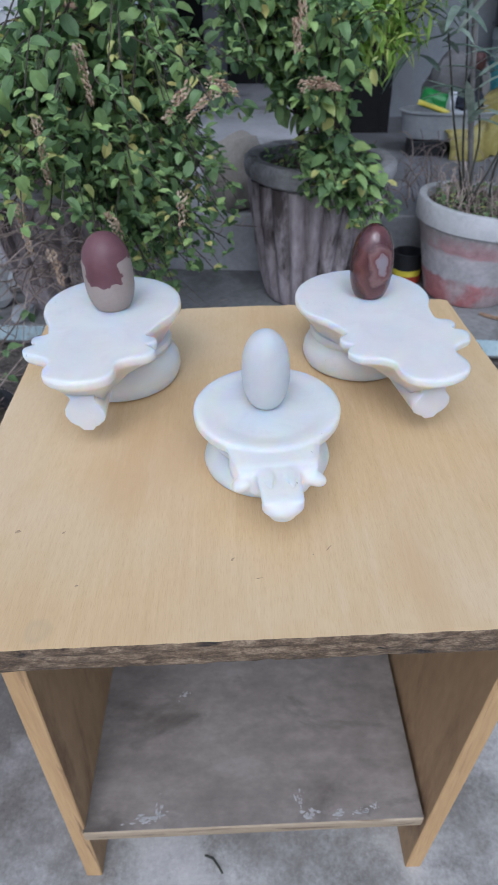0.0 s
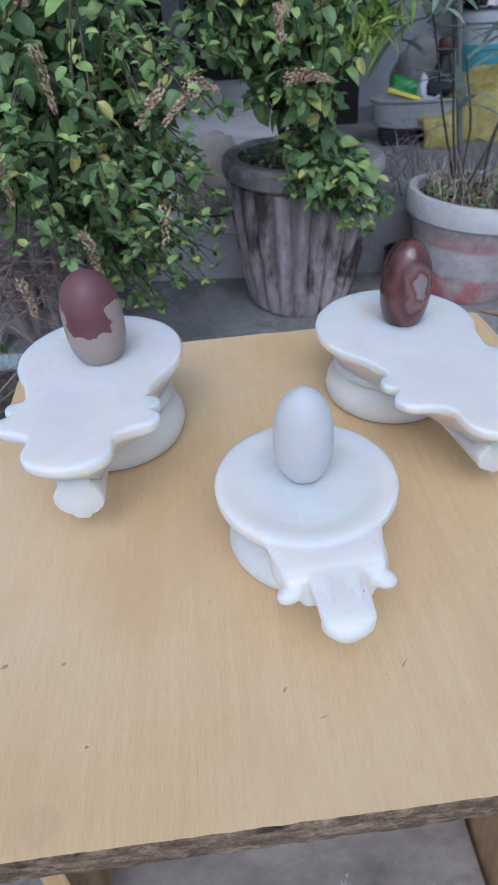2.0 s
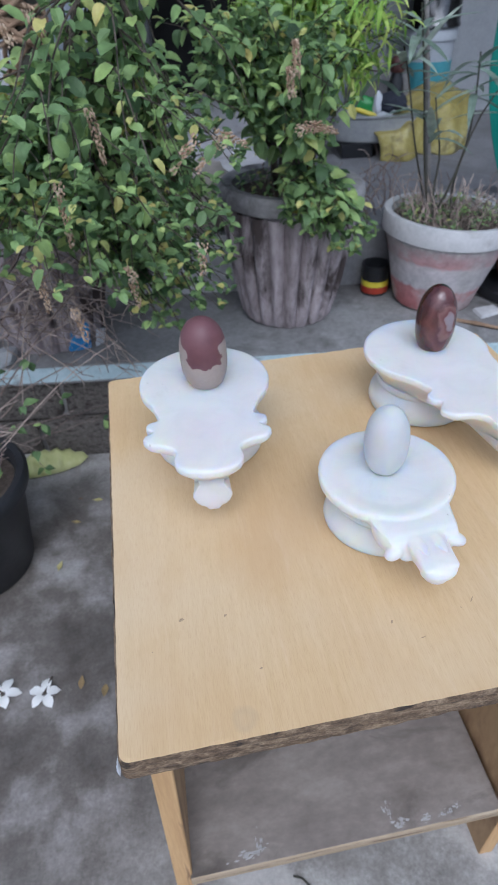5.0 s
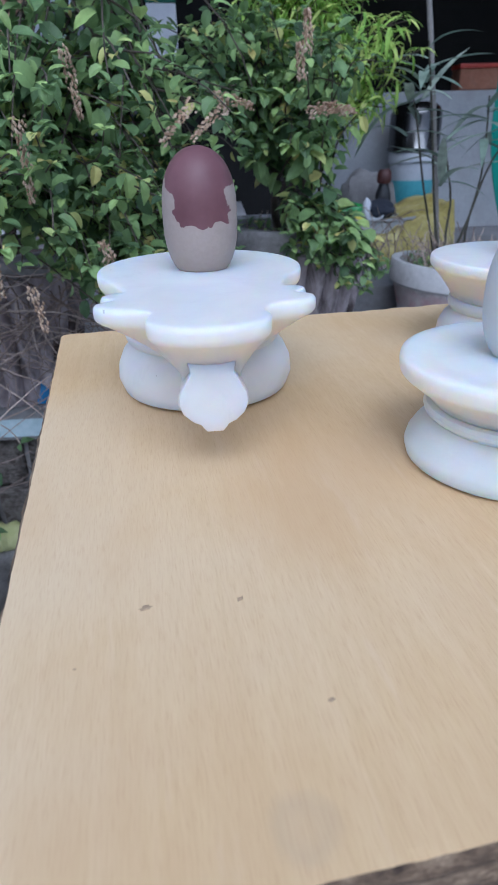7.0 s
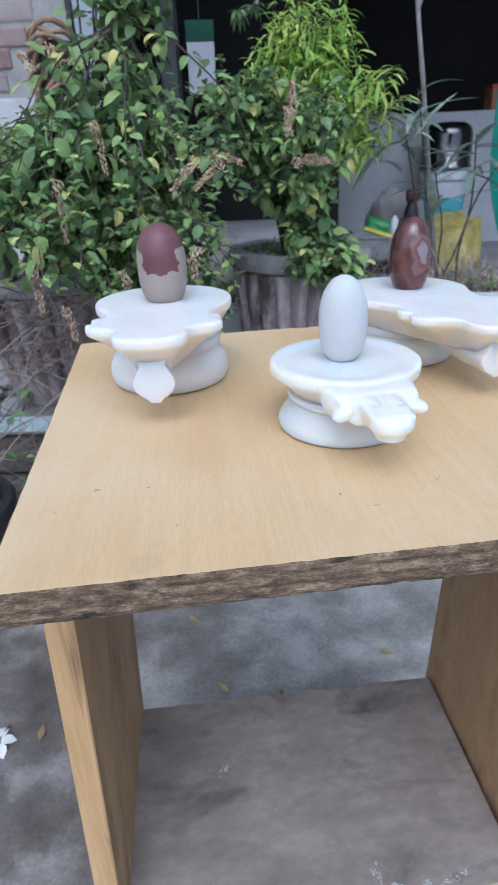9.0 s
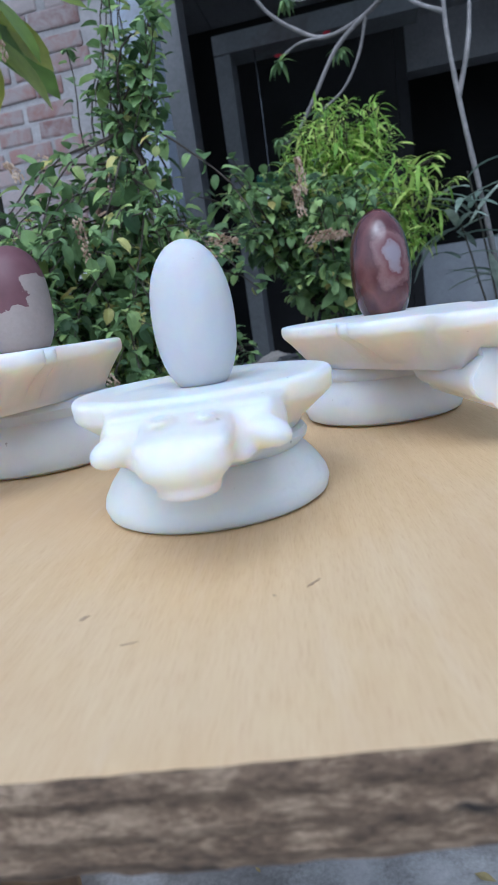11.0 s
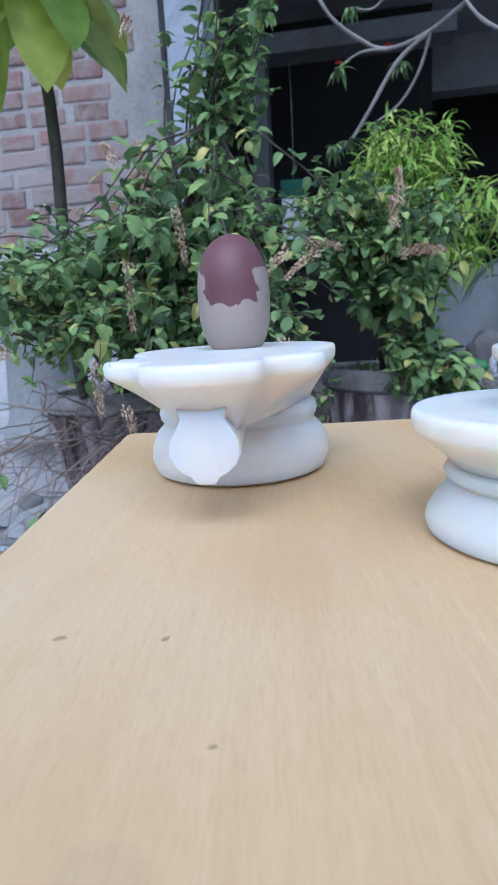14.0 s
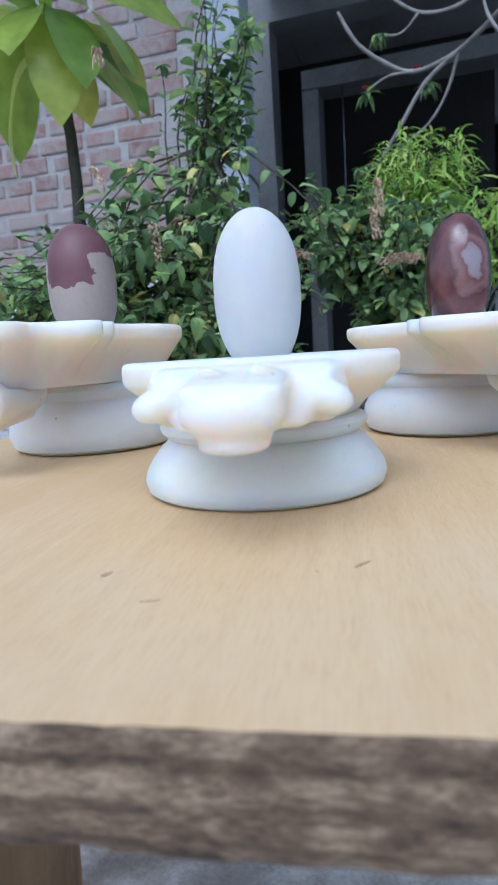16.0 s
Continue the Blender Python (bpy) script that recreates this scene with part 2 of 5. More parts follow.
def marble(name, tint=(0.61, 0.61, 0.61)):
    m, n, l, b = material(name, 0.42)
    v = coords(n, l)
    veins = noisy(n, l, v, 30, 6, 0.6, 0.8)
    cloud = noisy(n, l, v, 14, 3, 0.5)
    c = ramp(n, l, veins, (0.3, tuple(t * 0.92 for t in tint)), (0.55, tint), (0.8, tuple(min(1, t * 1.05) for t in tint)))
    c = mixed(n, l, math_node(n, l, "MULTIPLY", cloud, 0.34), c, (0.70, 0.63, 0.50))
    smudge = ramp(n, l, noisy(n, l, v, 42, 7, 0.7, 0.6), (0.60, (0, 0, 0)), (0.74, (0.20, 0.20, 0.20)))
    c = mixed(n, l, smudge, c, (0.36, 0.35, 0.36))
    pit = ramp(n, l, noisy(n, l, v, 240, 2, 0.5), (0.76, (0, 0, 0)), (0.80, (0.7, 0.7, 0.7)))
    c = mixed(n, l, pit, c, (0.30, 0.27, 0.24))
    l.new(c, b.inputs["Base Color"])
    b.inputs["Subsurface Weight"].default_value = 0.9
    b.inputs["Subsurface Radius"].default_value = (1.0, 0.64, 0.34)
    b.inputs["Subsurface Scale"].default_value = 0.042
    b.inputs["Specular IOR Level"].default_value = 0.22
    bumped(n, l, b, noisy(n, l, v, 350, 3), 0.12, 0.0005)
    return m


def two_tone_stone():
    """Smooth river stone: grey-brown with a maroon cap that ends in a ragged line."""
    m, n, l, b = material("maroon_and_grey_stone", 0.5)
    v = coords(n, l)
    s = n.new("ShaderNodeSeparateXYZ")
    l.new(v, s.inputs[0])
    rag = math_node(n, l, "ADD", math_node(n, l, "MULTIPLY", noisy(n, l, v, 170, 4, 0.6), 0.007), math_node(n, l, "MULTIPLY", noisy(n, l, v, 62, 2, 0.5), 0.012))
    rag = math_node(n, l, "ADD", rag, -0.0095)
    x, z = math_node(n, l, "ADD", s.outputs["X"], rag), math_node(n, l, "ADD", s.outputs["Z"], rag)
    low = math_node(n, l, "GREATER_THAN", z, 0.0250)
    left = math_node(n, l, "GREATER_THAN", math_node(n, l, "ADD", x, math_node(n, l, "MULTIPLY", math_node(n, l, "MAXIMUM", math_node(n, l, "SUBTRACT", 0.046, z), 0.0), -0.30)), -0.0172)
    step = math_node(n, l, "MULTIPLY", math_node(n, l, "GREATER_THAN", z, 0.0435), 0.012)
    edge = math_node(n, l, "LESS_THAN", math_node(n, l, "SUBTRACT", x, step), 0.0130)
    cap = math_node(n, l, "MULTIPLY", low, math_node(n, l, "MULTIPLY", left, edge))
    fleck = noisy(n, l, v, 420, 3, 0.7)
    red = ramp(n, l, noisy(n, l, v, 40, 4), (0.3, (0.100, 0.036, 0.042)), (0.7, (0.165, 0.072, 0.078)))
    grey = ramp(n, l, fleck, (0.3, (0.300, 0.245, 0.212)), (0.7, (0.328, 0.270, 0.235)))
    l.new(mixed(n, l, cap, grey, red), b.inputs["Base Color"])
    bumped(n, l, b, fleck, 0.08, 0.0004)
    return m


def agate():
    """Polished banded stone: red-brown rings round a grey-lilac eye."""
    m, n, l, b = material("banded_red_agate", 0.16)
    v = coords(n, l)
    d = n.new("ShaderNodeVectorMath")
    d.operation = "DISTANCE"
    off = n.new("ShaderNodeVectorMath")
    off.operation = "MULTIPLY"
    off.inputs[1].default_value = (1.0, 0.75, 0.62)
    l.new(v, off.inputs[0])
    l.new(off.outputs[0], d.inputs[0])
    d.inputs[1].default_value = (0.003, -0.0142, 0.0205)
    warp = noisy(n, l, v, 70, 4, 0.6)
    f = math_node(n, l, "ADD", math_node(n, l, "MULTIPLY", d.outputs["Value"], 29.0), math_node(n, l, "MULTIPLY", math_node(n, l, "ADD", warp, -0.5), 0.42))
    c = ramp(n, l, f, (0.08, (0.23, 0.19, 0.21)), (0.15, (0.22, 0.165, 0.17)), (0.19, (0.12, 0.040, 0.040)), (0.29, (0.17, 0.085, 0.078)), (0.37, (0.070, 0.020, 0.020)), (0.52, (0.125, 0.046, 0.042)), (0.66, (0.05, 0.012, 0.012)), (0.9, (0.10, 0.030, 0.024)))
    l.new(c, b.inputs["Base Color"])
    b.inputs["Coat Weight"].default_value, b.inputs["Coat Roughness"].default_value = 0.35, 0.15
    return m


def concrete_ground():
    m, n, l, b = material("yard_concrete", 0.8)
    v = coords(n, l)
    big, mid, fine = noisy(n, l, v, 2.6, 6, 0.62, 0.5), noisy(n, l, v, 11, 5, 0.62), noisy(n, l, v, 160, 4, 0.7)
    f = math_node(n, l, "ADD", math_node(n, l, "MULTIPLY", mid, 0.6), math_node(n, l, "MULTIPLY", fine, 0.4))
    c = ramp(n, l, f, (0.34, (0.15, 0.137, 0.122)), (0.5, (0.320, 0.300, 0.275)), (0.66, (0.50, 0.475, 0.445)))
    worn_off = noisy(n, l, v, 7.0, 8, 0.64, 0.25)
    c = mixed(n, l, ramp(n, l, worn_off, (0.36, (0.6, 0.6, 0.6)), (0.52, (0, 0, 0))), c, (0.16, 0.142, 0.124))
    c = mixed(n, l, ramp(n, l, worn_off, (0.50, (0, 0, 0)), (0.66, (0.55, 0.55, 0.55))), c, (0.54, 0.51, 0.475))
    s = n.new("ShaderNodeSeparateXYZ")
    l.new(v, s.inputs[0])
    # damp, dirty patch beside the planting
    away = n.new("ShaderNodeVectorMath")
    away.operation = "DISTANCE"
    away.inputs[1].default_value = (-0.24, 0.87, 0.0)
    l.new(v, away.inputs[0])
    damp = math_node(n, l, "ADD", math_node(n, l, "MULTIPLY", away.outputs["Value"], -1.2), math_node(n, l, "ADD", math_node(n, l, "MULTIPLY", big, 0.9), 0.52))
    d = ramp(n, l, damp, (0.28, (0, 0, 0)), (0.58, (0.92, 0.92, 0.92)))
    dirt = ramp(n, l, noisy(n, l, v, 6.5, 8, 0.62), (0.36, (0.055, 0.045, 0.036)), (0.49, (0.11, 0.094, 0.080)), (0.58, (0.22, 0.20, 0.185)), (0.72, (0.38, 0.365, 0.35)))
    dirt = mixed(n, l, 0.5, dirt, ramp(n, l, fine, (0.3, (0.3, 0.3, 0.3)), (0.7, (0.7, 0.7, 0.7))), "OVERLAY")
    c = mixed(n, l, d, c, dirt)
    blot = ramp(n, l, noisy(n, l, v, 24, 6, 0.7), (0.56, (0, 0, 0)), (0.74, (0.25, 0.25, 0.25)))
    c = mixed(n, l, blot, c, (0.10, 0.095, 0.088))
    l.new(c, b.inputs["Base Color"])
    bumped(n, l, b, f, 0.5, 0.003)
    return m


def painted_pot():
    """White-rimmed pot whose red and grey paint bands have flaked."""
    m, n, l, b = material("flaked_pot_paint", 0.8)
    v = coords(n, l)
    s = n.new("ShaderNodeSeparateXYZ")
    l.new(v, s.inputs[0])
    big, small = noisy(n, l, v, 9, 5, 0.65, 0.4), noisy(n, l, v, 60, 4, 0.65)
    z = math_node(n, l, "ADD", s.outputs["Z"], math_node(n, l, "MULTIPLY", math_node(n, l, "ADD", small, -0.5), 0.02))
    base = ramp(n, l, math_node(n, l, "MULTIPLY", z, 4.5), (0.0, (0.40, 0.14, 0.14)), (0.25, (0.42, 0.19, 0.19)), (0.29, (0.44, 0.42, 0.43)), (0.52, (0.48, 0.44, 0.45)), (0.55, (0.42, 0.24, 0.24)), (0.70, (0.40, 0.30, 0.30)), (0.74, (0.52, 0.51, 0.50)))
    flake = ramp(n, l, big, (0.45, (0, 0, 0)), (0.58, (1, 1, 1)))
    c = mixed(n, l, math_node(n, l, "MULTIPLY", flake, 0.75), base, (0.38, 0.36, 0.35))
    c = mixed(n, l, 0.5, c, ramp(n, l, small, (0.3, (0.3, 0.3, 0.3)), (0.7, (0.68, 0.68, 0.68))), "OVERLAY")
    l.new(c, b.inputs["Base Color"])
    bumped(n, l, b, small, 0.5, 0.003)
    return m


M = {}
M["top"] = veneer()
M["edge"] = worn("weathered_board_core", (0.030, 0.018, 0.010), (0.155, 0.104, 0.062), (0.38, 0.282, 0.182), 200, 900, 0.92, 0.9, 0.003, (0.014, 0.011, 0.009), 55, (0.57, 0.66), (0.5, 0.5, 1.35))
M["shelf_edge"] = worn("dusty_ply_edge", (0.25, 0.185, 0.115), (0.34, 0.26, 0.17), (0.42, 0.335, 0.235), 9, 80, 0.8, 0.4, 0.001, (0.16, 0.11, 0.07), 12, (0.55, 0.66), (1.0, 2, 9))
M["ply_edge"] = worn("plywood_edge", (0.40, 0.24, 0.105), (0.50, 0.315, 0.145), (0.58, 0.385, 0.19), 6, 60, 0.7, 0.4, 0.001, (0.22, 0.125, 0.06), 9, (0.60, 0.68), (9, 9, 0.5))
M["ply_side"] = worn("plywood_panel", (0.30, 0.182, 0.090), (0.385, 0.245, 0.122), (0.46, 0.305, 0.160), 7, 50, 0.6, 0.25, 0.001, (0.18, 0.092, 0.045), 6, (0.52, 0.68), (1.0, 2.0, 0.7))
M["shelf"] = worn("dusty_board", (0.160, 0.133, 0.114), (0.228, 0.194, 0.168), (0.31, 0.268, 0.236), 14, 70, 0.8, 0.4, 0.001, (0.095, 0.078, 0.064), 9, (0.54, 0.68), (0.8, 1.3, 1))
M["marble"] = marble("white_marble", (0.665, 0.668, 0.675))
# dark colour for the shade inside a carved pit
M["grime"] = worn("carved_hollow_dark", (0.10, 0.085, 0.07), (0.19, 0.165, 0.14), (0.30, 0.27, 0.24), 300, 900, 0.9, 0.3)
M["milky"] = marble("milky_marble", (0.672, 0.690, 0.685))
M["two_tone"] = two_tone_stone()
M["agate"] = agate()
M["white_stone"] = marble("white_quartz", (0.485, 0.525, 0.57))
M["milky"].node_tree.nodes["Principled BSDF"].inputs["Subsurface Scale"].default_value = 0.036
M["milky"].node_tree.nodes["Principled BSDF"].inputs["Roughness"].default_value = 0.42
M["milky"].node_tree.nodes["Principled BSDF"].inputs["Subsurface Weight"].default_value = 1.0
for _k, _s in (("Subsurface Weight", 1.0), ("Subsurface Scale", 0.02), ("Roughness", 0.55)):
    M["white_stone"].node_tree.nodes["Principled BSDF"].inputs[_k].default_value = _s
M["ground"] = concrete_ground()
M["ledge"] = worn("ledge_concrete", (0.15, 0.145, 0.14), (0.24, 0.235, 0.23), (0.34, 0.335, 0.33), 6, 90, 0.85, 0.5, 0.002, (0.09, 0.082, 0.075), 4, (0.50, 0.66))
M["blue"] = worn("faded_blue_paint", (0.30, 0.40, 0.43), (0.42, 0.53, 0.56), (0.54, 0.62, 0.64), 12, 90, 0.8, 0.4, 0.001, (0.22, 0.22, 0.21), 9, (0.58, 0.68))
M["stone"] = worn("rough_stone", (0.085, 0.072, 0.062), (0.155, 0.135, 0.118), (0.26, 0.235, 0.21), 22, 110, 0.9, 1.0, 0.010, (0.055, 0.043, 0.035), 10, (0.50, 0.66))
M["pale"] = worn("pale_plaster", (0.31, 0.315, 0.325), (0.42, 0.425, 0.435), (0.52, 0.525, 0.535), 5, 80, 0.85, 0.3, 0.002, (0.26, 0.25, 0.24), 3, (0.56, 0.74))
M["floor_cement"] = worn("verandah_cement", (0.12, 0.118, 0.122), (0.18, 0.178, 0.187), (0.25, 0.25, 0.26), 4, 80, 0.85, 0.3, 0.002, (0.15, 0.145, 0.145), 5, (0.52, 0.68))
M["sill_wall"] = worn("pale_sill_wall", (0.28, 0.295, 0.315), (0.345, 0.36, 0.38), (0.41, 0.425, 0.445), 4, 70, 0.85, 0.3, 0.002, (0.30, 0.30, 0.30), 3, (0.54, 0.72))
M["plaster"] = worn("grey_plaster", (0.18, 0.185, 0.19), (0.24, 0.245, 0.253), (0.31, 0.315, 0.323), 3, 60, 0.85, 0.3, 0.002, (0.15, 0.145, 0.14), 2, (0.54, 0.74))
M["bluepost"] = worn("grey_blue_paint", (0.22, 0.25, 0.29), (0.29, 0.32, 0.37), (0.36, 0.39, 0.44), 5, 70, 0.75, 0.3, 0.001, (0.18, 0.18, 0.19), 4, (0.56, 0.72))
# near-black base colour: the rooms' lack of light is painted in
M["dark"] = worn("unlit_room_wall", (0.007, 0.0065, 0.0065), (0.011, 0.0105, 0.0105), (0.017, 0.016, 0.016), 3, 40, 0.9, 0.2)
M["frame"] = worn("grey_brown_frame_paint", (0.072, 0.076, 0.076), (0.105, 0.110, 0.111), (0.15, 0.155, 0.155), 5, 70, 0.75, 0.3, 0.001, (0.07, 0.06, 0.055), 5, (0.54, 0.7))
M["mortar"] = worn("grey_mortar", (0.20, 0.19, 0.185), (0.29, 0.275, 0.268), (0.38, 0.365, 0.355), 8, 90, 0.95, 0.7, 0.004)
M["cement_pot"] = worn("stained_cement", (0.17, 0.138, 0.142), (0.35, 0.300, 0.306), (0.52, 0.465, 0.470), 11, 90, 0.9, 0.8, 0.005, (0.060, 0.045, 0.042), 13, (0.51, 0.62), (1.0, 1.0, 0.38))
M["rim"] = worn("mossy_cement_rim", (0.15, 0.14, 0.14), (0.25, 0.24, 0.24), (0.35, 0.34, 0.335), 16, 110, 0.9, 0.7, 0.004, (0.075, 0.07, 0.062), 12, (0.54, 0.68))
M["pot_paint"] = painted_pot()
M["white_rim"] = worn("chipped_white_paint", (0.33, 0.325, 0.325), (0.44, 0.435, 0.435), (0.53, 0.525, 0.52), 10, 90, 0.8, 0.4, 0.002, (0.27, 0.24, 0.23), 8, (0.58, 0.72))
M["terracotta"] = worn("terracotta", (0.20, 0.085, 0.05), (0.28, 0.125, 0.075), (0.35, 0.17, 0.11), 9, 90, 0.85, 0.4, 0.002, (0.16, 0.10, 0.075), 6, (0.54, 0.7))
M["soil"] = worn("dry_soil", (0.035, 0.026, 0.02), (0.075, 0.056, 0.042), (0.14, 0.105, 0.08), 40, 160, 0.95, 1.0, 0.01)
M["black"] = worn("dusty_black_plastic", (0.010, 0.011, 0.013), (0.018, 0.019, 0.022), (0.035, 0.036, 0.04), 8, 90, 0.45, 0.2)
M["leaf"] = per_island("basil_leaf", [(0.0, (0.045, 0.085, 0.036)), (0.30, (0.135, 0.215, 0.088)), (0.66, (0.245, 0.365, 0.140)), (0.92, (0.37, 0.50, 0.17)), (1.0, (0.62, 0.52, 0.18))], 0.48, through=0.34)
M["lime"] = per_island("lime_leaf", [(0.0, (0.20, 0.36, 0.06)), (0.5, (0.38, 0.56, 0.11)), (1.0, (0.62, 0.69, 0.20))], 0.45, through=0.4)
M["grey_leaf"] = per_island("grey_green_leaf", [(0.0, (0.13, 0.18, 0.14)), (0.6, (0.26, 0.32, 0.26)), (1.0, (0.40, 0.45, 0.37))], 0.45, through=0.2)
M["big_leaf"] = per_island("broad_leaf", [(0.0, (0.16, 0.26, 0.05)), (0.5, (0.31, 0.41, 0.07)), (1.0, (0.52, 0.52, 0.10))], 0.28, through=0.42, fine=25)
M["twig"] = per_island("dry_twig", [(0.0, (0.13, 0.095, 0.08)), (0.5, (0.26, 0.20, 0.17)), (1.0, (0.42, 0.345, 0.29))], 0.85)
M["stem"] = worn("green_brown_stem", (0.035, 0.028, 0.022), (0.072, 0.056, 0.042), (0.13, 0.105, 0.08), 20, 120, 0.8, 0.5)
M["bark"] = worn("grey_bark", (0.13, 0.12, 0.112), (0.21, 0.195, 0.185), (0.30, 0.28, 0.265), 18, 120, 0.85, 0.6, 0.002)
M["dark_bark"] = worn("dark_bark", (0.025, 0.024, 0.018), (0.05, 0.048, 0.035), (0.085, 0.08, 0.06), 18, 120, 0.85, 0.6, 0.002)
M["seed"] = per_island("dry_seed_husk", [(0.0, (0.29, 0.19, 0.12)), (0.5, (0.46, 0.325, 0.22)), (1.0, (0.60, 0.46, 0.34))], 0.9)
M["petal"] = per_island("white_petal", [(0.0, (0.78, 0.77, 0.72)), (1.0, (0.84, 0.83, 0.80))], 0.6, through=0.2)
M["red_petal"] = per_island("red_petal", [(0.0, (0.5, 0.03, 0.06)), (1.0, (0.62, 0.06, 0.09))], 0.6, through=0.2)
M["tarp"] = worn("green_tarpaulin", (0.0, 0.115, 0.085), (0.008, 0.165, 0.125), (0.02, 0.215, 0.165), 5, 120, 0.5, 0.3)
M["sack"] = worn("yellow_plastic_sack", (0.25, 0.20, 0.055), (0.40, 0.335, 0.10), (0.55, 0.50, 0.25), 12, 60, 0.45, 0.6, 0.006, (0.16, 0.125, 0.05), 14, (0.54, 0.66))
M["bucket"] = worn("scuffed_white_plastic", (0.40, 0.43, 0.47), (0.48, 0.51, 0.55), (0.55, 0.57, 0.60), 6, 70, 0.45, 0.15)
M["teal"] = worn("teal_print", (0.07, 0.28, 0.33), (0.10, 0.35, 0.40), (0.16, 0.42, 0.46), 8, 70, 0.45, 0.1)
M["steel"] = worn("dark_polished_steel", (0.05, 0.05, 0.05), (0.10, 0.10, 0.10), (0.20, 0.20, 0.20), 5, 60, 0.17, 0.1, metal=0.95)
M["trough"] = worn("grey_trough", (0.27, 0.28, 0.285), (0.35, 0.36, 0.365), (0.43, 0.44, 0.445), 8, 80, 0.85, 0.4)
M["cloth"] = worn("beige_cloth", (0.27, 0.24, 0.205), (0.36, 0.325, 0.285), (0.45, 0.41, 0.365), 9, 140, 0.9, 0.5)
M["white_cloth"] = worn("white_cloth", (0.58, 0.60, 0.65), (0.67, 0.69, 0.73), (0.76, 0.77, 0.80), 5, 120, 0.85, 0.3)
M["green_cloth"] = worn("dark_green_cloth", (0.02, 0.09, 0.06), (0.035, 0.13, 0.09), (0.06, 0.17, 0.12), 6, 120, 0.85, 0.3)
M["rope"] = worn("coir_rope", (0.14, 0.085, 0.05), (0.25, 0.165, 0.105), (0.37, 0.26, 0.175), 30, 220, 0.95, 0.9, 0.004)
M["foil_green"] = worn("green_packet_print", (0.02, 0.17, 0.03), (0.03, 0.25, 0.05), (0.06, 0.32, 0.08), 12, 60, 0.35, 0.4)
M["foil_yellow"] = worn("yellow_packet_print", (0.55, 0.46, 0.02), (0.66, 0.56, 0.04), (0.72, 0.63, 0.10), 12, 60, 0.35, 0.4)
M["foil_blue"] = worn("blue_packet_print", (0.02, 0.12, 0.32), (0.03, 0.20, 0.46), (0.06, 0.27, 0.54), 12, 60, 0.4, 0.4)
M["foil_red"] = worn("red_tin_print", (0.26, 0.02, 0.015), (0.36, 0.04, 0.02), (0.42, 0.07, 0.04), 12, 60, 0.45, 0.4)
M["pale_green"] = worn("pale_green_husk", (0.36, 0.38, 0.14), (0.47, 0.48, 0.20), (0.55, 0.55, 0.28), 14, 60, 0.7, 0.4)
M["dry_leaf"] = per_island("fallen_leaf", [(0.0, (0.16, 0.10, 0.05)), (0.5, (0.30, 0.22, 0.10)), (1.0, (0.42, 0.38, 0.16))], 0.8)
M["maroon"] = worn("dull_maroon_plastic", (0.045, 0.016, 0.014), (0.075, 0.026, 0.022), (0.11, 0.045, 0.04), 12, 60, 0.55, 0.3)
M["navy"] = worn("dark_navy_cloth", (0.012, 0.015, 0.024), (0.024, 0.028, 0.042), (0.045, 0.05, 0.07), 12, 80, 0.9, 0.5)
M["grey_cloth"] = worn("grey_woven_sack", (0.12, 0.115, 0.115), (0.185, 0.178, 0.178), (0.26, 0.25, 0.25), 10, 120, 0.9, 0.5)
M["verandah_plaster"] = worn("pale_verandah_plaster", (0.28, 0.275, 0.28), (0.39, 0.385, 0.395), (0.50, 0.495, 0.505), 4, 80, 0.85, 0.3, 0.002, (0.22, 0.205, 0.195), 5, (0.54, 0.70))
M["speck"] = worn("dark_nick", (0.26, 0.175, 0.105), (0.38, 0.27, 0.165), (0.48, 0.35, 0.22), 150, 300, 0.9, 0.4)
M["chalk"] = worn("white_scuff", (0.30, 0.28, 0.265), (0.40, 0.38, 0.365), (0.50, 0.48, 0.47), 90, 300, 0.9, 0.4)

# ---- structure ----
HOUSE = pose(0.45, 1.32, 0, 0, 0, -7.1)


def house(x, y, z=0.0, turn=0.0):
    """A pose in the house's own axes, from a place in the yard's."""
    return pose(x, y, z, 0, 0, -7.1 + turn)


def built(name, bm, mat, label, smooth=0.0):
    ob = part(name, bm, mat, None, smooth=smooth, at=HOUSE)
    return tagged(ob, label, name.split("_")[0], kind="structure")


ground = part("ground", box(-60, 60, -60, 60, -0.3, 0.0), M["ground"])
tagged(ground, "grey concrete yard with dark damp stains", "ground", kind="structure")
LEDGE = 0.26
FLOOR = 0.40
ledge = built("ledge", box(-4, 4, 0.0, 0.332, LEDGE - 0.045, LEDGE, 0.004), M["ledge"], "low concrete ledge with dirty top")
ledge_edge = built("ledge_edge", box(-4, 4, -0.004, -0.0005, LEDGE - 0.036, LEDGE - 0.002), M["blue"], "faded blue painted front of the ledge")
riser = built("riser_wall", box(-4, 4, 0.045, 0.33, 0.0, LEDGE - 0.046), M["mortar"], "rough stone wall under the ledge")
verandah = built("verandah_floor", box(-4, 0.0, 0.334, 5.0, 0.0, FLOOR, 0.006), M["verandah_plaster"], "pale plastered raised verandah floor")
built("verandah_step", box(0.002, 4, 0.334, 0.62, 0.0, FLOOR, 0.006), M["floor_cement"], "low plastered step behind the ledge")
LOW = 0.172
built("yard_floor", box(0.002, 4, 0.622, 5.0, 0.0, LOW, 0.006), M["floor_cement"], "pale cement floor of the side yard")
WALL = 1.68
WINDOW = 2.82
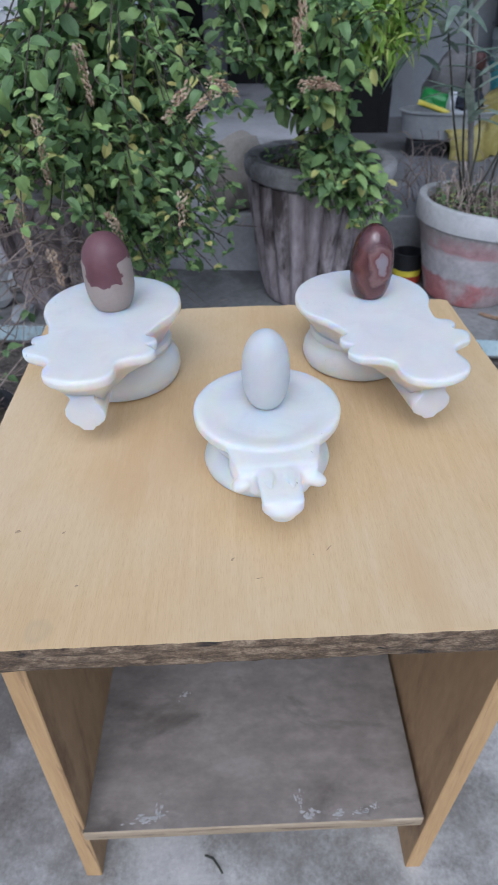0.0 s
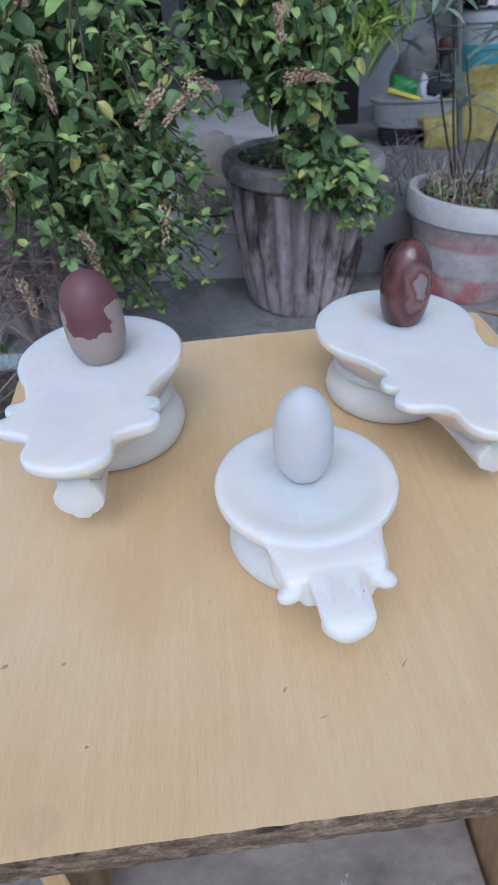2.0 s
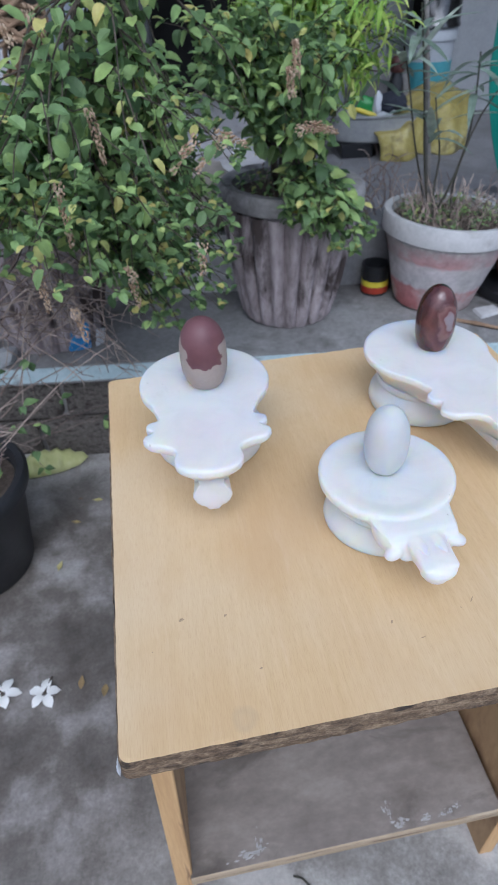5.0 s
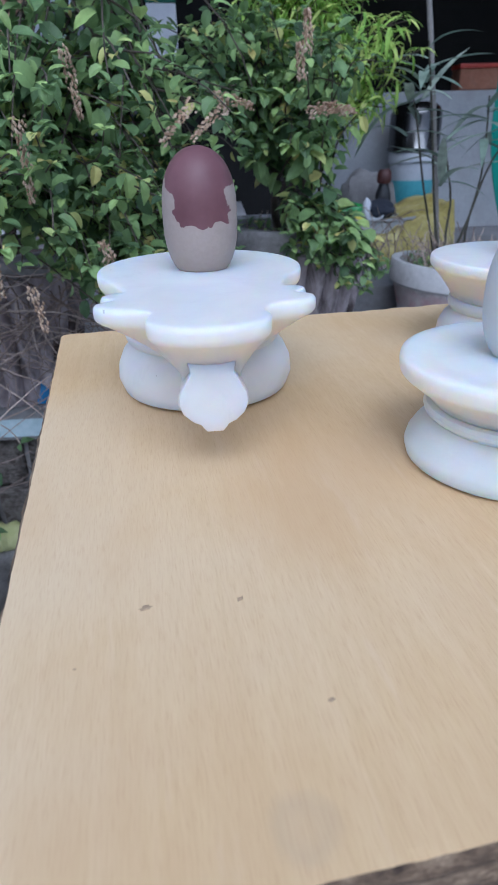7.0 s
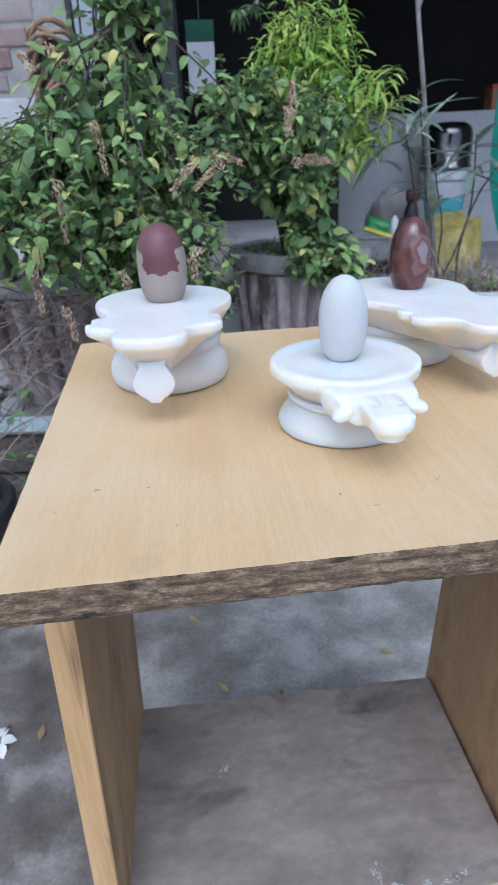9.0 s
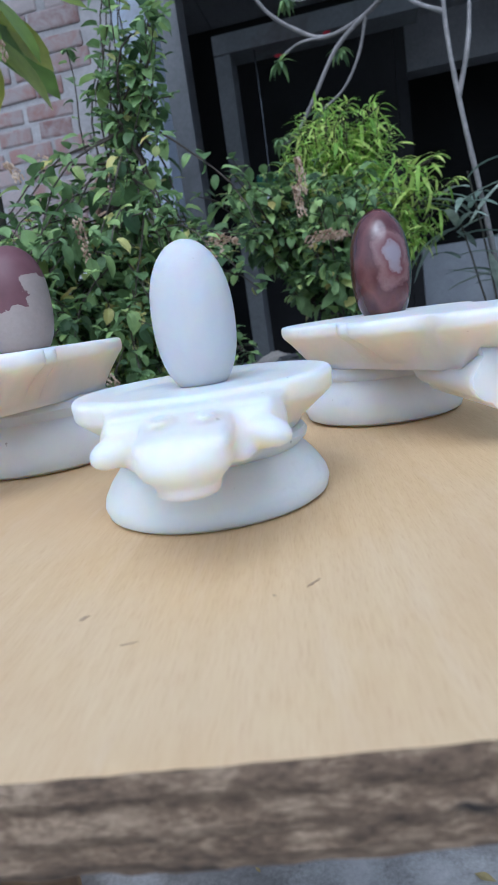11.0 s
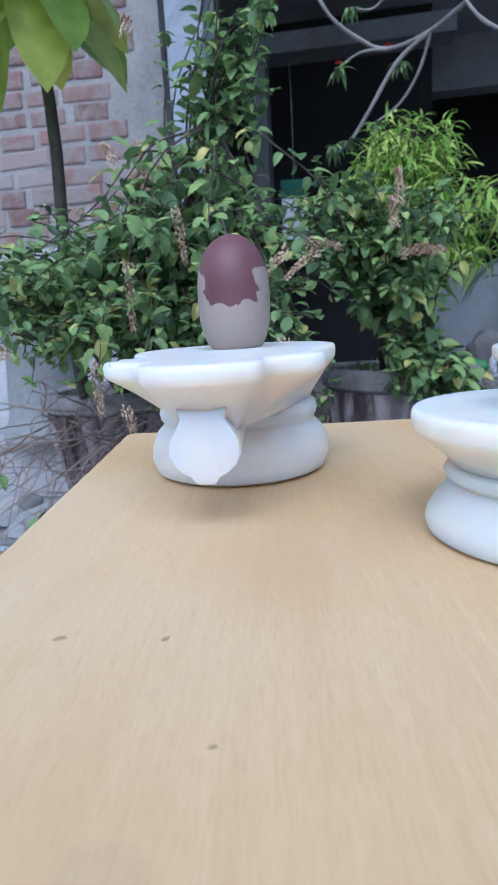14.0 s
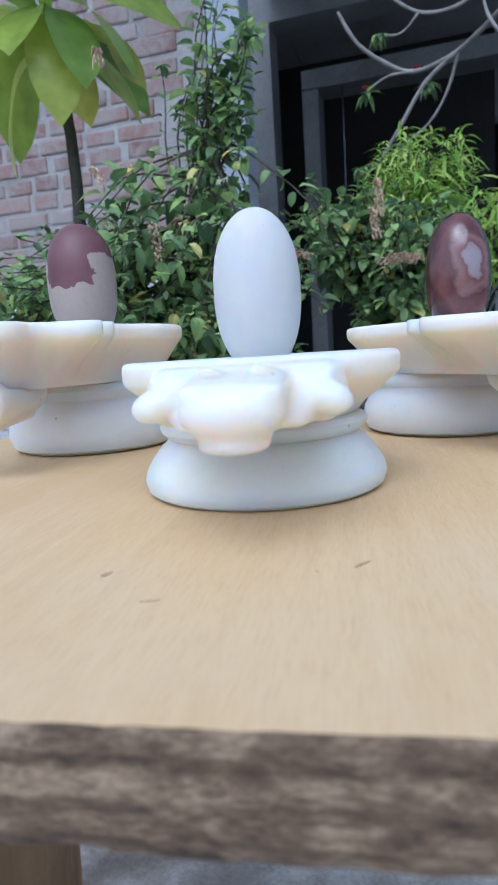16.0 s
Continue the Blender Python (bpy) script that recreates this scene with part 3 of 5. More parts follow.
for k, (u0, u1, z0, z1) in enumerate([(-4, -0.60, FLOOR, 2.118), (2.0, 4.0, LOW, 2.118), (-0.60, 0.276, 2.0, 2.118)]):
    built("wall_%d" % (k + 1), box(u0, u1, WALL, WALL + 0.14, z0, z1), M["plaster"], "grey plastered house wall")
built("wall_4", box(0.347, 2.0, WINDOW, WINDOW + 0.14, LOW, 0.905, 0.004), M["sill_wall"], "pale grey plastered wall under a wide dark window")
built("wall_5", box(0.347, 2.0, WINDOW, WINDOW + 0.14, 1.85, 2.118), M["plaster"], "grey plastered wall over the window")
built("wall_6", box(2.002, 2.1, WALL + 0.142, 3.6, LOW, 2.118), M["plaster"], "grey plastered side wall of the yard")
# room walls take the near-black colour in place of real shade
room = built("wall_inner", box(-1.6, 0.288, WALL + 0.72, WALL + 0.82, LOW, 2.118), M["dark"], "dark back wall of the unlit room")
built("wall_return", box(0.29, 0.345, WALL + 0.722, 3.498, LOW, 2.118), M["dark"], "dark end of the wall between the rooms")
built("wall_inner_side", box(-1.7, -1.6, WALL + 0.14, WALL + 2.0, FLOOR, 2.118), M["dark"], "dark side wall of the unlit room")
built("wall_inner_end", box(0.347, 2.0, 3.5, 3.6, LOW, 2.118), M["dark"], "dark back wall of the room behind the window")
# three slabs above the view, added only to hold back skylight
built("ceiling", box(-0.60, 0.56, 0.42, WALL + 2.0, 2.12, 2.27), M["plaster"], "grey slab out of view, added to shade the verandah")
built("ceiling_inner", box(-1.7, -0.602, WALL, WALL + 2.0, 2.12, 2.27), M["plaster"], "unseen grey slab added to keep sky out of the doorway")
built("ceiling_window", box(0.562, 4, 1.75, WALL + 2.0, 2.12, 2.27), M["plaster"], "unseen grey slab added to shade yard and window wall")
door_frame = tagged(new("door_frame"), "grey painted door frame of a dark doorway", "door frame", kind="structure")
door_frame.matrix_basis = HOUSE
for n, b in (("jamb", box(-0.468, -0.40, WALL - 0.02, WALL + 0.12, FLOOR, 1.70, 0.004)), ("lintel", box(-0.468, 0.344, WALL - 0.022, WALL + 0.12, 1.702, 1.778, 0.004))):
    part(n, b, M["frame"], door_frame)
post = built("post", box(-0.548, -0.445, 0.70, 0.80, FLOOR, 2.118, 0.006), M["bluepost"], "grey-blue painted verandah post")
brick_wall = built("brick_wall", box(-2.6, -0.63, 0.94, 1.06, FLOOR, 2.118), M["mortar"], "old red brick wall with wide grey mortar")
plinth = built("plinth", box(-2.6, -0.632, 0.915, 0.938, FLOOR, 0.93, 0.01), M["pale"], "pale plastered foot of the brick wall")


# ---- the stool ----
TOP = 0.585


def rounded_outline(corners, radius, step=0.006):
    """A closed outline through the corners with rounded turns, sampled finely."""
    pts = []
    n = len(corners)
    for i in range(n):
        p, a, b = Vector(corners[i]), Vector(corners[i - 1]), Vector(corners[(i + 1) % n])
        da, db = (a - p).normalized() * radius, (b - p).normalized() * radius
        for k in range(6):
            t = k / 5
            pts.append((p + da) * (1 - t) ** 2 + p * 2 * t * (1 - t) + (p + db) * t * t)
        q = b + (p - b).normalized() * radius
        s = p + db
        m = max(1, int((q - s).length / step))
        pts += [s.lerp(q, k / m) for k in range(1, m)]
    return pts


def stool():
    st = thing("stool", (0.33, 0.57, 0), "small tan plywood stool with a dusty lower shelf", "stool")
    o = Vector((0.33, 0.57, 0))
    # tabletop: tan face, rough weathered edge
    line = rounded_outline([(0.133, 0.362, 0), (0.556, 0.370, 0), (0.539, 0.778, 0), (0.120, 0.768, 0)], 0.0075, 0.004)
    levels = [(-0.0040, 0.0), (-0.0012, 0.0), (-0.0002, -0.0010), (0.0006, -0.0030), (0.0, -0.0060), (0.0009, -0.0095), (0.0001, -0.0125), (0.0006, -0.0155), (-0.0004, -0.0180), (-0.0014, -0.0196)]
    mid = Vector((0.33, 0.57, 0))
    verts, faces, slots = [], [], []
    n = len(line)
    for k, (grow, dz) in enumerate(levels):
        for p in line:
            away = (p - mid).normalized()
            ragged = noise.noise(Vector((p.x * 110, p.y * 110, dz * 300))) * (0.0 if k < 1 else 0.0004 if k < 2 else 0.0010) + noise.noise(Vector((p.x * 420, p.y * 420, dz * 900))) * (0.0 if k < 1 else 0.0002 if k < 2 else 0.0006)
            drop = noise.noise(Vector((p.x * 60, p.y * 60, 5.0))) * (0.0008 if k < 2 else 0.0005) + noise.noise(Vector((p.x * 230, p.y * 230, 9.0))) * 0.0005
            drop = drop if k else 0.0
            verts.append(p + away * (grow + ragged) + Vector((0, 0, TOP + dz + min(0, drop))) - o)
    for k in range(len(levels) - 1):
        for i in range(n):
            j = (i + 1) % n
            faces.append((k * n + i, (k + 1) * n + i, (k + 1) * n + j, k * n + j))
            slots.append(1 if k > 0 else 0)
    faces.append(tuple(range(n)))
    slots.append(0)
    faces.append(tuple((len(levels) - 1) * n + i for i in range(n))[::-1])
    slots.append(1)
    part("tabletop", (verts, faces, slots), [M["top"], M["edge"]], st, "tan laminated board with a rough dark edge")

    def panel(x_low, x_high, y0, y1, thick):
        z1 = TOP - 0.0199
        lo = [Vector((x_low, y0, 0)), Vector((x_low + thick, y0, 0)), Vector((x_low + thick, y1, 0)), Vector((x_low, y1, 0))]
        hi = [Vector((x_high, y0, z1)), Vector((x_high + thick, y0, z1)), Vector((x_high + thick, y1, z1)), Vector((x_high, y1, z1))]
        bm = box8([p - o for p in lo], [p - o for p in hi], 0.0012, 1)
        for f in bm.faces:
            f.material_index = 1 if abs(f.normal.y) > 0.7 else 0
        return bm

    for bm in (panel(0.113, 0.133, 0.439, 0.700, 0.019), panel(0.5, 0.524, 0.439, 0.700, 0.019)):
        bmesh.ops.recalc_face_normals(bm, faces=bm.faces)
        for f in bm.faces:
            f.material_index = 1 if abs(f.normal.y) > 0.7 else 0
        part("side_panel", bm, [M["ply_side"], M["ply_edge"]], st, "plywood side panel with a bare edge")
    bm = box8([Vector(p) - o for p in ((0.1345, 0.434, 0.124), (0.5015, 0.440, 0.124), (0.5015, 0.684, 0.124), (0.1345, 0.684, 0.124))],
              [Vector(p) - o for p in ((0.1352, 0.434, 0.142), (0.5020, 0.440, 0.142), (0.5020, 0.684, 0.142), (0.1352, 0.684, 0.142))], 0.0015, 1)
    bmesh.ops.recalc_face_normals(bm, faces=bm.faces)
    for f in bm.faces:
        f.material_index = 1 if f.normal.y < -0.5 else 0
    part("shelf", bm, [M["shelf"], M["shelf_edge"]], st, "grey dusty shelf board with scuffs")
    return st


the_stool = stool()


# ---- the carved stands and their stones ----
def loop_mesh(loops, cap_top=True, cap_bottom=True):
    bm = bmesh.new()
    rows = [[bm.verts.new(p) for p in lp] for lp in loops]
    n = len(rows[0])
    for a, b in zip(rows, rows[1:]):
        for i in range(n):
            j = (i + 1) % n
            bm.faces.new((a[i], a[j], b[j], b[i]))
    if cap_top:
        bm.faces.new(rows[-1])
    if cap_bottom:
        bm.faces.new(rows[0][::-1])
    return bm


def smooth_line(points, per=5):
    """A closed curve through the points (Catmull-Rom)."""
    out = []
    n = len(points)
    for i in range(n):
        p = [Vector((*points[(i + k) % n], 0)) for k in (-1, 0, 1, 2)]
        for k in range(per):
            t = k / per
            out.append(0.5 * ((2 * p[1]) + (p[2] - p[0]) * t + (2 * p[0] - 5 * p[1] + 4 * p[2] - p[3]) * t * t + (3 * p[1] - p[0] - 3 * p[2] + p[3]) * t ** 3))
    return out


def foot_profile(r, h):
    """Bulging foot, waist and a thin ring under the plate."""
    return [(0, 0), (0.86 * r, 0), (0.95 * r, 0.05 * h), (r, 0.2 * h), (0.985 * r, 0.36 * h), (0.92 * r, 0.52 * h), (0.85 * r, 0.60 * h), (0.84 * r, 0.64 * h), (0.87 * r, 0.68 * h), (0.885 * r, 0.75 * h), (0.865 * r, 0.82 * h), (0.81 * r, 0.87 * h), (0.78 * r, 0.93 * h), (0.78 * r, h), (0, h)]


def ball(center, radii, turn=(0, 0, 0), detail=3):
    bm = bmesh.new()
    bmesh.ops.create_icosphere(bm, subdivisions=detail, radius=1.0, matrix=Matrix.LocRotScale(center, Euler([radians(a) for a in turn]), radii))
    return bm


def joined(*parts):
    out = bmesh.new()
    for b in parts:
        me = bpy.data.meshes.new("piece")
        bmesh.ops.recalc_face_normals(b, faces=b.faces)
        b.to_mesh(me)
        b.free()
        out.from_mesh(me)
        bpy.data.meshes.remove(me)
    return out


def soften(ob, grain=0.0011, rounds=6):
    """Worn, hand-carved edges: the pieces melt into one body."""
    re = ob.modifiers.new("remesh", "REMESH")
    re.mode, re.voxel_size, re.use_smooth_shade = "VOXEL", grain, True
    sm = ob.modifiers.new("smooth", "SMOOTH")
    sm.factor, sm.iterations = 0.5, rounds


def winged_stand(at, turn, reach=1.0, base=0.0505, tall=1.0, wide=1.0):
    """Round dish on a foot whose spout spreads into carved lobes, with a pendant below its tip."""
    st = thing("carved_stand", at, "white marble offering stand with a lobed carved spout, on the stool", "stand", "marble stands on the stool", turn=turn)
    stretch = Matrix.Diagonal((wide, wide, tall, 1))
    part("foot", turned(foot_profile(base, 0.043), 64, lambda a, r, z: r * (1 + 0.008 * noise.noise(Vector((math.cos(a) * 1.5 + turn, math.sin(a) * 1.5, z * 40))))), M["marble"], st, smooth=32, at=stretch)
    right = []
    for k in range(9):
        a = radians(90 - k * 16)
        right.append((0.0565 * math.cos(a), 0.0565 * math.sin(a)))
    right += [(0.0400, -0.0480), (0.0385, -0.0535), (0.0420, -0.0570), (0.0490, -0.0600), (0.0500, -0.0660), (0.0440, -0.0715), (0.0500, -0.0755), (0.0520, -0.0805), (0.0465, -0.0875), (0.0365, -0.0905),
              (0.0295, -0.0940), (0.0258, -0.0990), (0.0262, -0.1040), (0.0268, -0.1100), (0.0238, -0.1170), (0.0160, -0.1222), (0.0070, -0.1248)]
    far = lambda y: y if y > -0.045 else -0.045 + (y + 0.045) * reach
    right = [(x * (0.955 if y < -0.055 else 1.0), far(y)) for x, y in right]
    outline = smooth_line([(0.0, 0.0565)] + right[1:] + [(0.0, far(-0.1254))] + [(-x, y) for x, y in right[:0:-1]], 4)
    c = Vector((0, -0.012, 0))

    def core(p):
        """The narrow body under the dish that a point of its outline runs down to."""
        y = max(-0.041, min(0.041, p.y)) if p.y > -0.02 else -0.02 + (p.y + 0.02) * 0.80
        edge = far(-0.1254) * 0.80
        w = math.sqrt(max(0.0, 0.041 ** 2 - y * y)) if y > -0.02 else 0.0358 + (0.0125 - 0.0358) * min(1, (-0.02 - y) / (-0.02 - edge - 0.008))
        x = p.x if p.y > -0.02 else math.copysign(min(w, abs(p.x)), p.x)
        if p.y > -0.02:
            q = Vector((p.x, p.y)).normalized() * 0.041
            return Vector((q.x, q.y, 0))
        return Vector((x, y, 0))

    def level(t, z, scale=1.0):
        return [Vector((*(c + (p - c) * scale).lerp(core(p), t).xy, z)) for p in outline]

    dish = loop_mesh([level(1.0, 0.0360), level(0.90, 0.0400), level(0.66, 0.0452), level(0.42, 0.0503), level(0.20, 0.0545), level(0.05, 0.0570), level(0, 0.0586, 0.998), level(0, 0.0622, 1.0), level(0, 0.0638, 0.992), level(0, 0.0643, 0.975)])
    soften(part("dish", dish, M["marble"], st, smooth=180, at=stretch), 0.0009, 3)
    half = [(0.0105, 0.0480), (0.0092, 0.0432), (0.0118, 0.0392), (0.0146, 0.0350), (0.0152, 0.0305), (0.0132, 0.0262), (0.0096, 0.0232), (0.0062, 0.0218), (0.0050, 0.0202), (0.0036, 0.0188)]
    shape = half + [(-x, z) for x, z in half[::-1]]
    tip = far(-0.113)
    rows = [[Vector((x * s, y, z + dz)) for x, z in shape] for s, y, dz in ((0.8, -0.070, 0.004), (0.97, tip + 0.003, 0.0), (1.0, tip + 0.0015, 0.0), (0.95, tip, 0.0))]
    part("pendant", loop_mesh(rows), M["marble"], st, smooth=40, at=stretch)
    return st


def headed_stand(at, turn):
    """Round dish on a foot whose spout is carved as a blunt head with drooping side knobs and a split lip."""
    st = thing("carved_stand", at, "small white marble offering stand with a blunt carved spout", "stand", "marble stands on the stool", turn=turn)
    foot = [(0, 0), (0.0415, 0), (0.0438, 0.0015), (0.0448, 0.0050), (0.0440, 0.0082), (0.0414, 0.0126), (0.0380, 0.0168), (0.0356, 0.0190), (0.0348, 0.0196), (0.0353, 0.0200), (0.0377, 0.0222),
            (0.0382, 0.0240), (0.0372, 0.0256), (0.0345, 0.0263), (0.0350, 0.0300), (0, 0.0300)]
    part("foot", turned(foot, 64, lambda a, r, z: r * (1 + 0.008 * noise.noise(Vector((math.cos(a) * 1.5, math.sin(a) * 1.5, z * 40))))), M["milky"], st, smooth=32)
    disc = turned([(0, 0.0260), (0.0345, 0.0260), (0.0375, 0.0300), (0.0440, 0.0352), (0.0485, 0.0388), (0.0498, 0.0400), (0.0502, 0.0450), (0.0497, 0.0470), (0.0480, 0.0478), (0.0440, 0.0475), (0.0390, 0.0464), (0.0350, 0.0457), (0, 0.0455)], 72)
    pieces = [disc]
    # web and fleece between dish and head, then the muzzle with its brow ridges
    pieces.append(box8([(-0.0290, -0.010, 0.0268), (0.0290, -0.010, 0.0268), (0.0165, -0.0730, 0.0292), (-0.0165, -0.0730, 0.0292)], [(-0.0370, -0.015, 0.0456), (0.0370, -0.015, 0.0456), (0.0255, -0.0660, 0.0442), (-0.0255, -0.0660, 0.0442)], 0.0036, 3))
    pieces.append(box8([(-0.0235, -0.028, 0.0275), (0.0235, -0.028, 0.0275), (0.0205, -0.0600, 0.0310), (-0.0205, -0.0600, 0.0310)], [(-0.0300, -0.028, 0.0458), (0.0300, -0.028, 0.0458), (0.0265, -0.0640, 0.0456), (-0.0265, -0.0640, 0.0456)], 0.0046, 3))
    pieces.append(box8([(-0.0125, -0.040, 0.0275), (0.0125, -0.040, 0.0275), (0.0088, -0.0890, 0.0284), (-0.0088, -0.0890, 0.0284)], [(-0.0150, -0.040, 0.0466), (0.0150, -0.040, 0.0466), (0.0134, -0.0930, 0.0418), (-0.0134, -0.0930, 0.0418)], 0.0046, 4))
    pieces += [ball((0, -0.0866, 0.0356), (0.0128, 0.0090, 0.0072)), ball((0, -0.0842, 0.0276), (0.0090, 0.0086, 0.0022))]
    for sx in (-1, 1):
        pieces += [ball((sx * 0.0214, -0.0500, 0.0370), (0.0078, 0.0165, 0.0086)), ball((sx * 0.0222, -0.0670, 0.0366), (0.0074, 0.0052, 0.0046), (0, sx * 16, sx * -16)),
                   ball((sx * 0.0066, -0.0680, 0.0441), (0.0036, 0.0165, 0.0010), (-6, 0, 0))]
    bowl = part("dish", joined(*pieces), M["milky"], st, smooth=180)
    soften(bowl, 0.0008, 11)
    # small dark bead stands in for a shaded pit that isn't cut
    part("grime", ball((-0.0150, -0.0688, 0.0352), (0.0012, 0.0010, 0.0014)), M["grime"], bowl, "dark bead in place of a carved hollow's shade", smooth=60)
    return st


def egg(name, at, radius, height, mat, label, turn=0.0, lean=(0, 0), power=2.35, foot=0.80):
    prof = []
    n = 26
    for k in range(n + 1):
        t = -foot + (1 + foot) * math.sin(0.5 * math.pi * k / n)
        r = radius * max(0.0, 1 - abs(t) ** power) ** (1 / 2.0)
        prof.append((r, height * (t + foot) / (1 + foot)))
    prof = [(0, 0)] + prof[:-1] + [(0, height)]
    ob = part(name, turned(prof, 48), mat, smooth=60)
    ob.matrix_basis = pose(*at, lean[0], lean[1], turn)
    return tagged(ob, label, "stone", "egg stones on the stands")


winged_stand((0.2165, 0.6405, TOP + 0.0004), -4, 0.98, 0.0512, 1.058, 0.98)
winged_stand((0.4240, 0.6605, TOP + 0.0004), 15.5, 1.20, 0.0482, 0.925)
headed_stand((0.3375, 0.518, TOP + 0.0004), 4.0)
egg("egg_stone", (0.2180, 0.636, TOP + 0.0668), 0.0194, 0.0612, M["two_tone"], "matte grey egg-shaped stone with a maroon cap", power=2.7, foot=0.83)
egg("egg_stone", (0.4305, 0.663, TOP + 0.0580), 0.0176, 0.0615, M["agate"], "polished red-brown banded egg-shaped stone", turn=8)
egg("egg_stone", (0.3372, 0.523, TOP + 0.0452), 0.0161, 0.0560, M["white_stone"], "plain white egg-shaped stone", foot=0.86)


# ---- pots ----
def fluted_pot(at, label, r0, r1, h, turn=0.0, tilt=(0, 0)):
    p = thing("plant_pot", at, label, "plant pot", "pots on the ledge", turn=turn, tilt=tilt)

    def flute(a, r, z):
        k = min(1.0, max(0.0, 1 - abs(z / h - 0.45) / 0.52))
        wob = 0.012 * noise.noise(Vector((math.cos(a) * 2, math.sin(a) * 2, z * 9)))
        return r * (1 + 0.085 * min(1, k * 2) * (abs(math.cos(a * 11)) ** 0.8 * 2 - 1.3) + wob)

    prof = [(0, 0), (r0 * 0.94, 0), (r0, 0.01)] + [(r0 + (r1 * 0.93 - r0) * (k / 10) ** 0.9, 0.012 + (h * 0.86 - 0.012) * k / 10) for k in range(1, 11)]
    part("body", turned(prof + [(r1 * 0.80, h * 0.86), (0, h * 0.85)], 192, flute), M["cement_pot"], p, smooth=30)

    def lump(a, r, z):
        return r * (1 + 0.02 * noise.noise(Vector((math.cos(a) * 3, math.sin(a) * 3, z * 30))))

    part("rim", turned([(r1 * 0.80, h * 0.80), (r1 * 0.80, h * 0.985), (r1 * 0.84, h), (r1 * 0.95, h), (r1 * 1.0, h * 0.975), (r1 * 1.01, h * 0.93), (r1 * 0.985, h * 0.885), (r1 * 0.92, h * 0.865), (r1 * 0.84, h * 0.84), (r1 * 0.80, h * 0.80)], 96, lump), M["rim"], p, smooth=40)

    def clod(a, r, z):
        return r

    s = turned([(r1 * 0.795, h * 0.90), (r1 * 0.6, h * 0.915), (r1 * 0.4, h * 0.905), (r1 * 0.2, h * 0.92), (0, h * 0.915)], 48, clod)
    part("soil", s, M["soil"], p, smooth=60)
    return p


def round_pot(at, label, r0, r1, h, mat, rim_mat, rim=0.2, tilt=(0, 0)):
    p = thing("plant_pot", at, label, "plant pot", "pots on the ledge", tilt=tilt)

    def lump(a, r, z):
        return r * (1 + 0.012 * noise.noise(Vector((math.cos(a) * 3, math.sin(a) * 3, z * 14))))

    top = 1 - rim
    prof = [(0, 0), (r0 * 0.95, 0), (r0, 0.008)] + [(r0 + (r1 * 0.93 - r0) * k / 8, 0.008 + (h * top - 0.008) * k / 8) for k in range(1, 9)]
    part("body", turned(prof + [(r1 * 0.82, h * top), (0, h * top * 0.98)], 72, lump), mat, p, smooth=35)
    part("rim", turned([(r1 * 0.86, h * top * 0.97), (r1 * 0.88, h * 0.99), (r1 * 0.91, h), (r1 * 0.985, h), (r1, h * 0.985), (r1 * 0.985, h * (top + 0.015)), (r1 * 0.955, h * (top - 0.005)), (r1 * 0.86, h * top * 0.97)], 72, lump), rim_mat, p, smooth=40)
    part("soil", turned([(r1 * 0.875, h * 0.90), (r1 * 0.5, h * 0.93), (r1 * 0.2, h * 0.915), (0, h * 0.93)], 40), M["soil"], p, smooth=60)
    return p


fluted_pot((0.478, 1.530, LEDGE), "fluted grey-brown cement pot with a thick rim, on the ledge", 0.105, 0.157, 0.300, tilt=(0, 2))
fluted_pot((-0.075, 1.545, LEDGE), "stained fluted cement pot half hidden by twigs", 0.11, 0.165, 0.285, turn=11)
round_pot((0.833, 1.503, LEDGE), "white-rimmed pot with flaked red and grey paint", 0.093, 0.147, 0.210, M["pot_paint"], M["white_rim"], 0.22, tilt=(0, 4))
round_pot((1.085, 1.490, LEDGE + 0.019), "plain terracotta pot standing in a black dish", 0.080, 0.120, 0.142, M["terracotta"], M["terracotta"], 0.2)
dish = thing("pot_dish", (1.090, 1.505, LEDGE), "shallow black plastic dish under a pot", "dish")
part("tray", turned([(0, 0), (0.125, 0), (0.145, 0.006), (0.150, 0.028), (0.146, 0.030), (0.138, 0.018), (0, 0.018)], 56), M["black"], dish, smooth=40)
bp = thing("plant_pot", (-0.252, 1.09, 0), "black plastic nursery pot with a straggly plant, on the ground", "plant pot")
part("body", turned([(0, 0), (0.105, 0), (0.110, 0.006), (0.138, 0.195), (0.128, 0.195), (0.122, 0.18), (0, 0.17)], 64), M["black"], bp, smooth=40)
part("rim", turned([(0.128, 0.196), (0.137, 0.190), (0.150, 0.196), (0.152, 0.214), (0.146, 0.222), (0.134, 0.222), (0.128, 0.21), (0.128, 0.196)], 64), M["black"], bp, smooth=50)
part("soil", turned([(0.127, 0.190), (0.06, 0.198), (0, 0.192)], 32), M["soil"], bp, smooth=60)


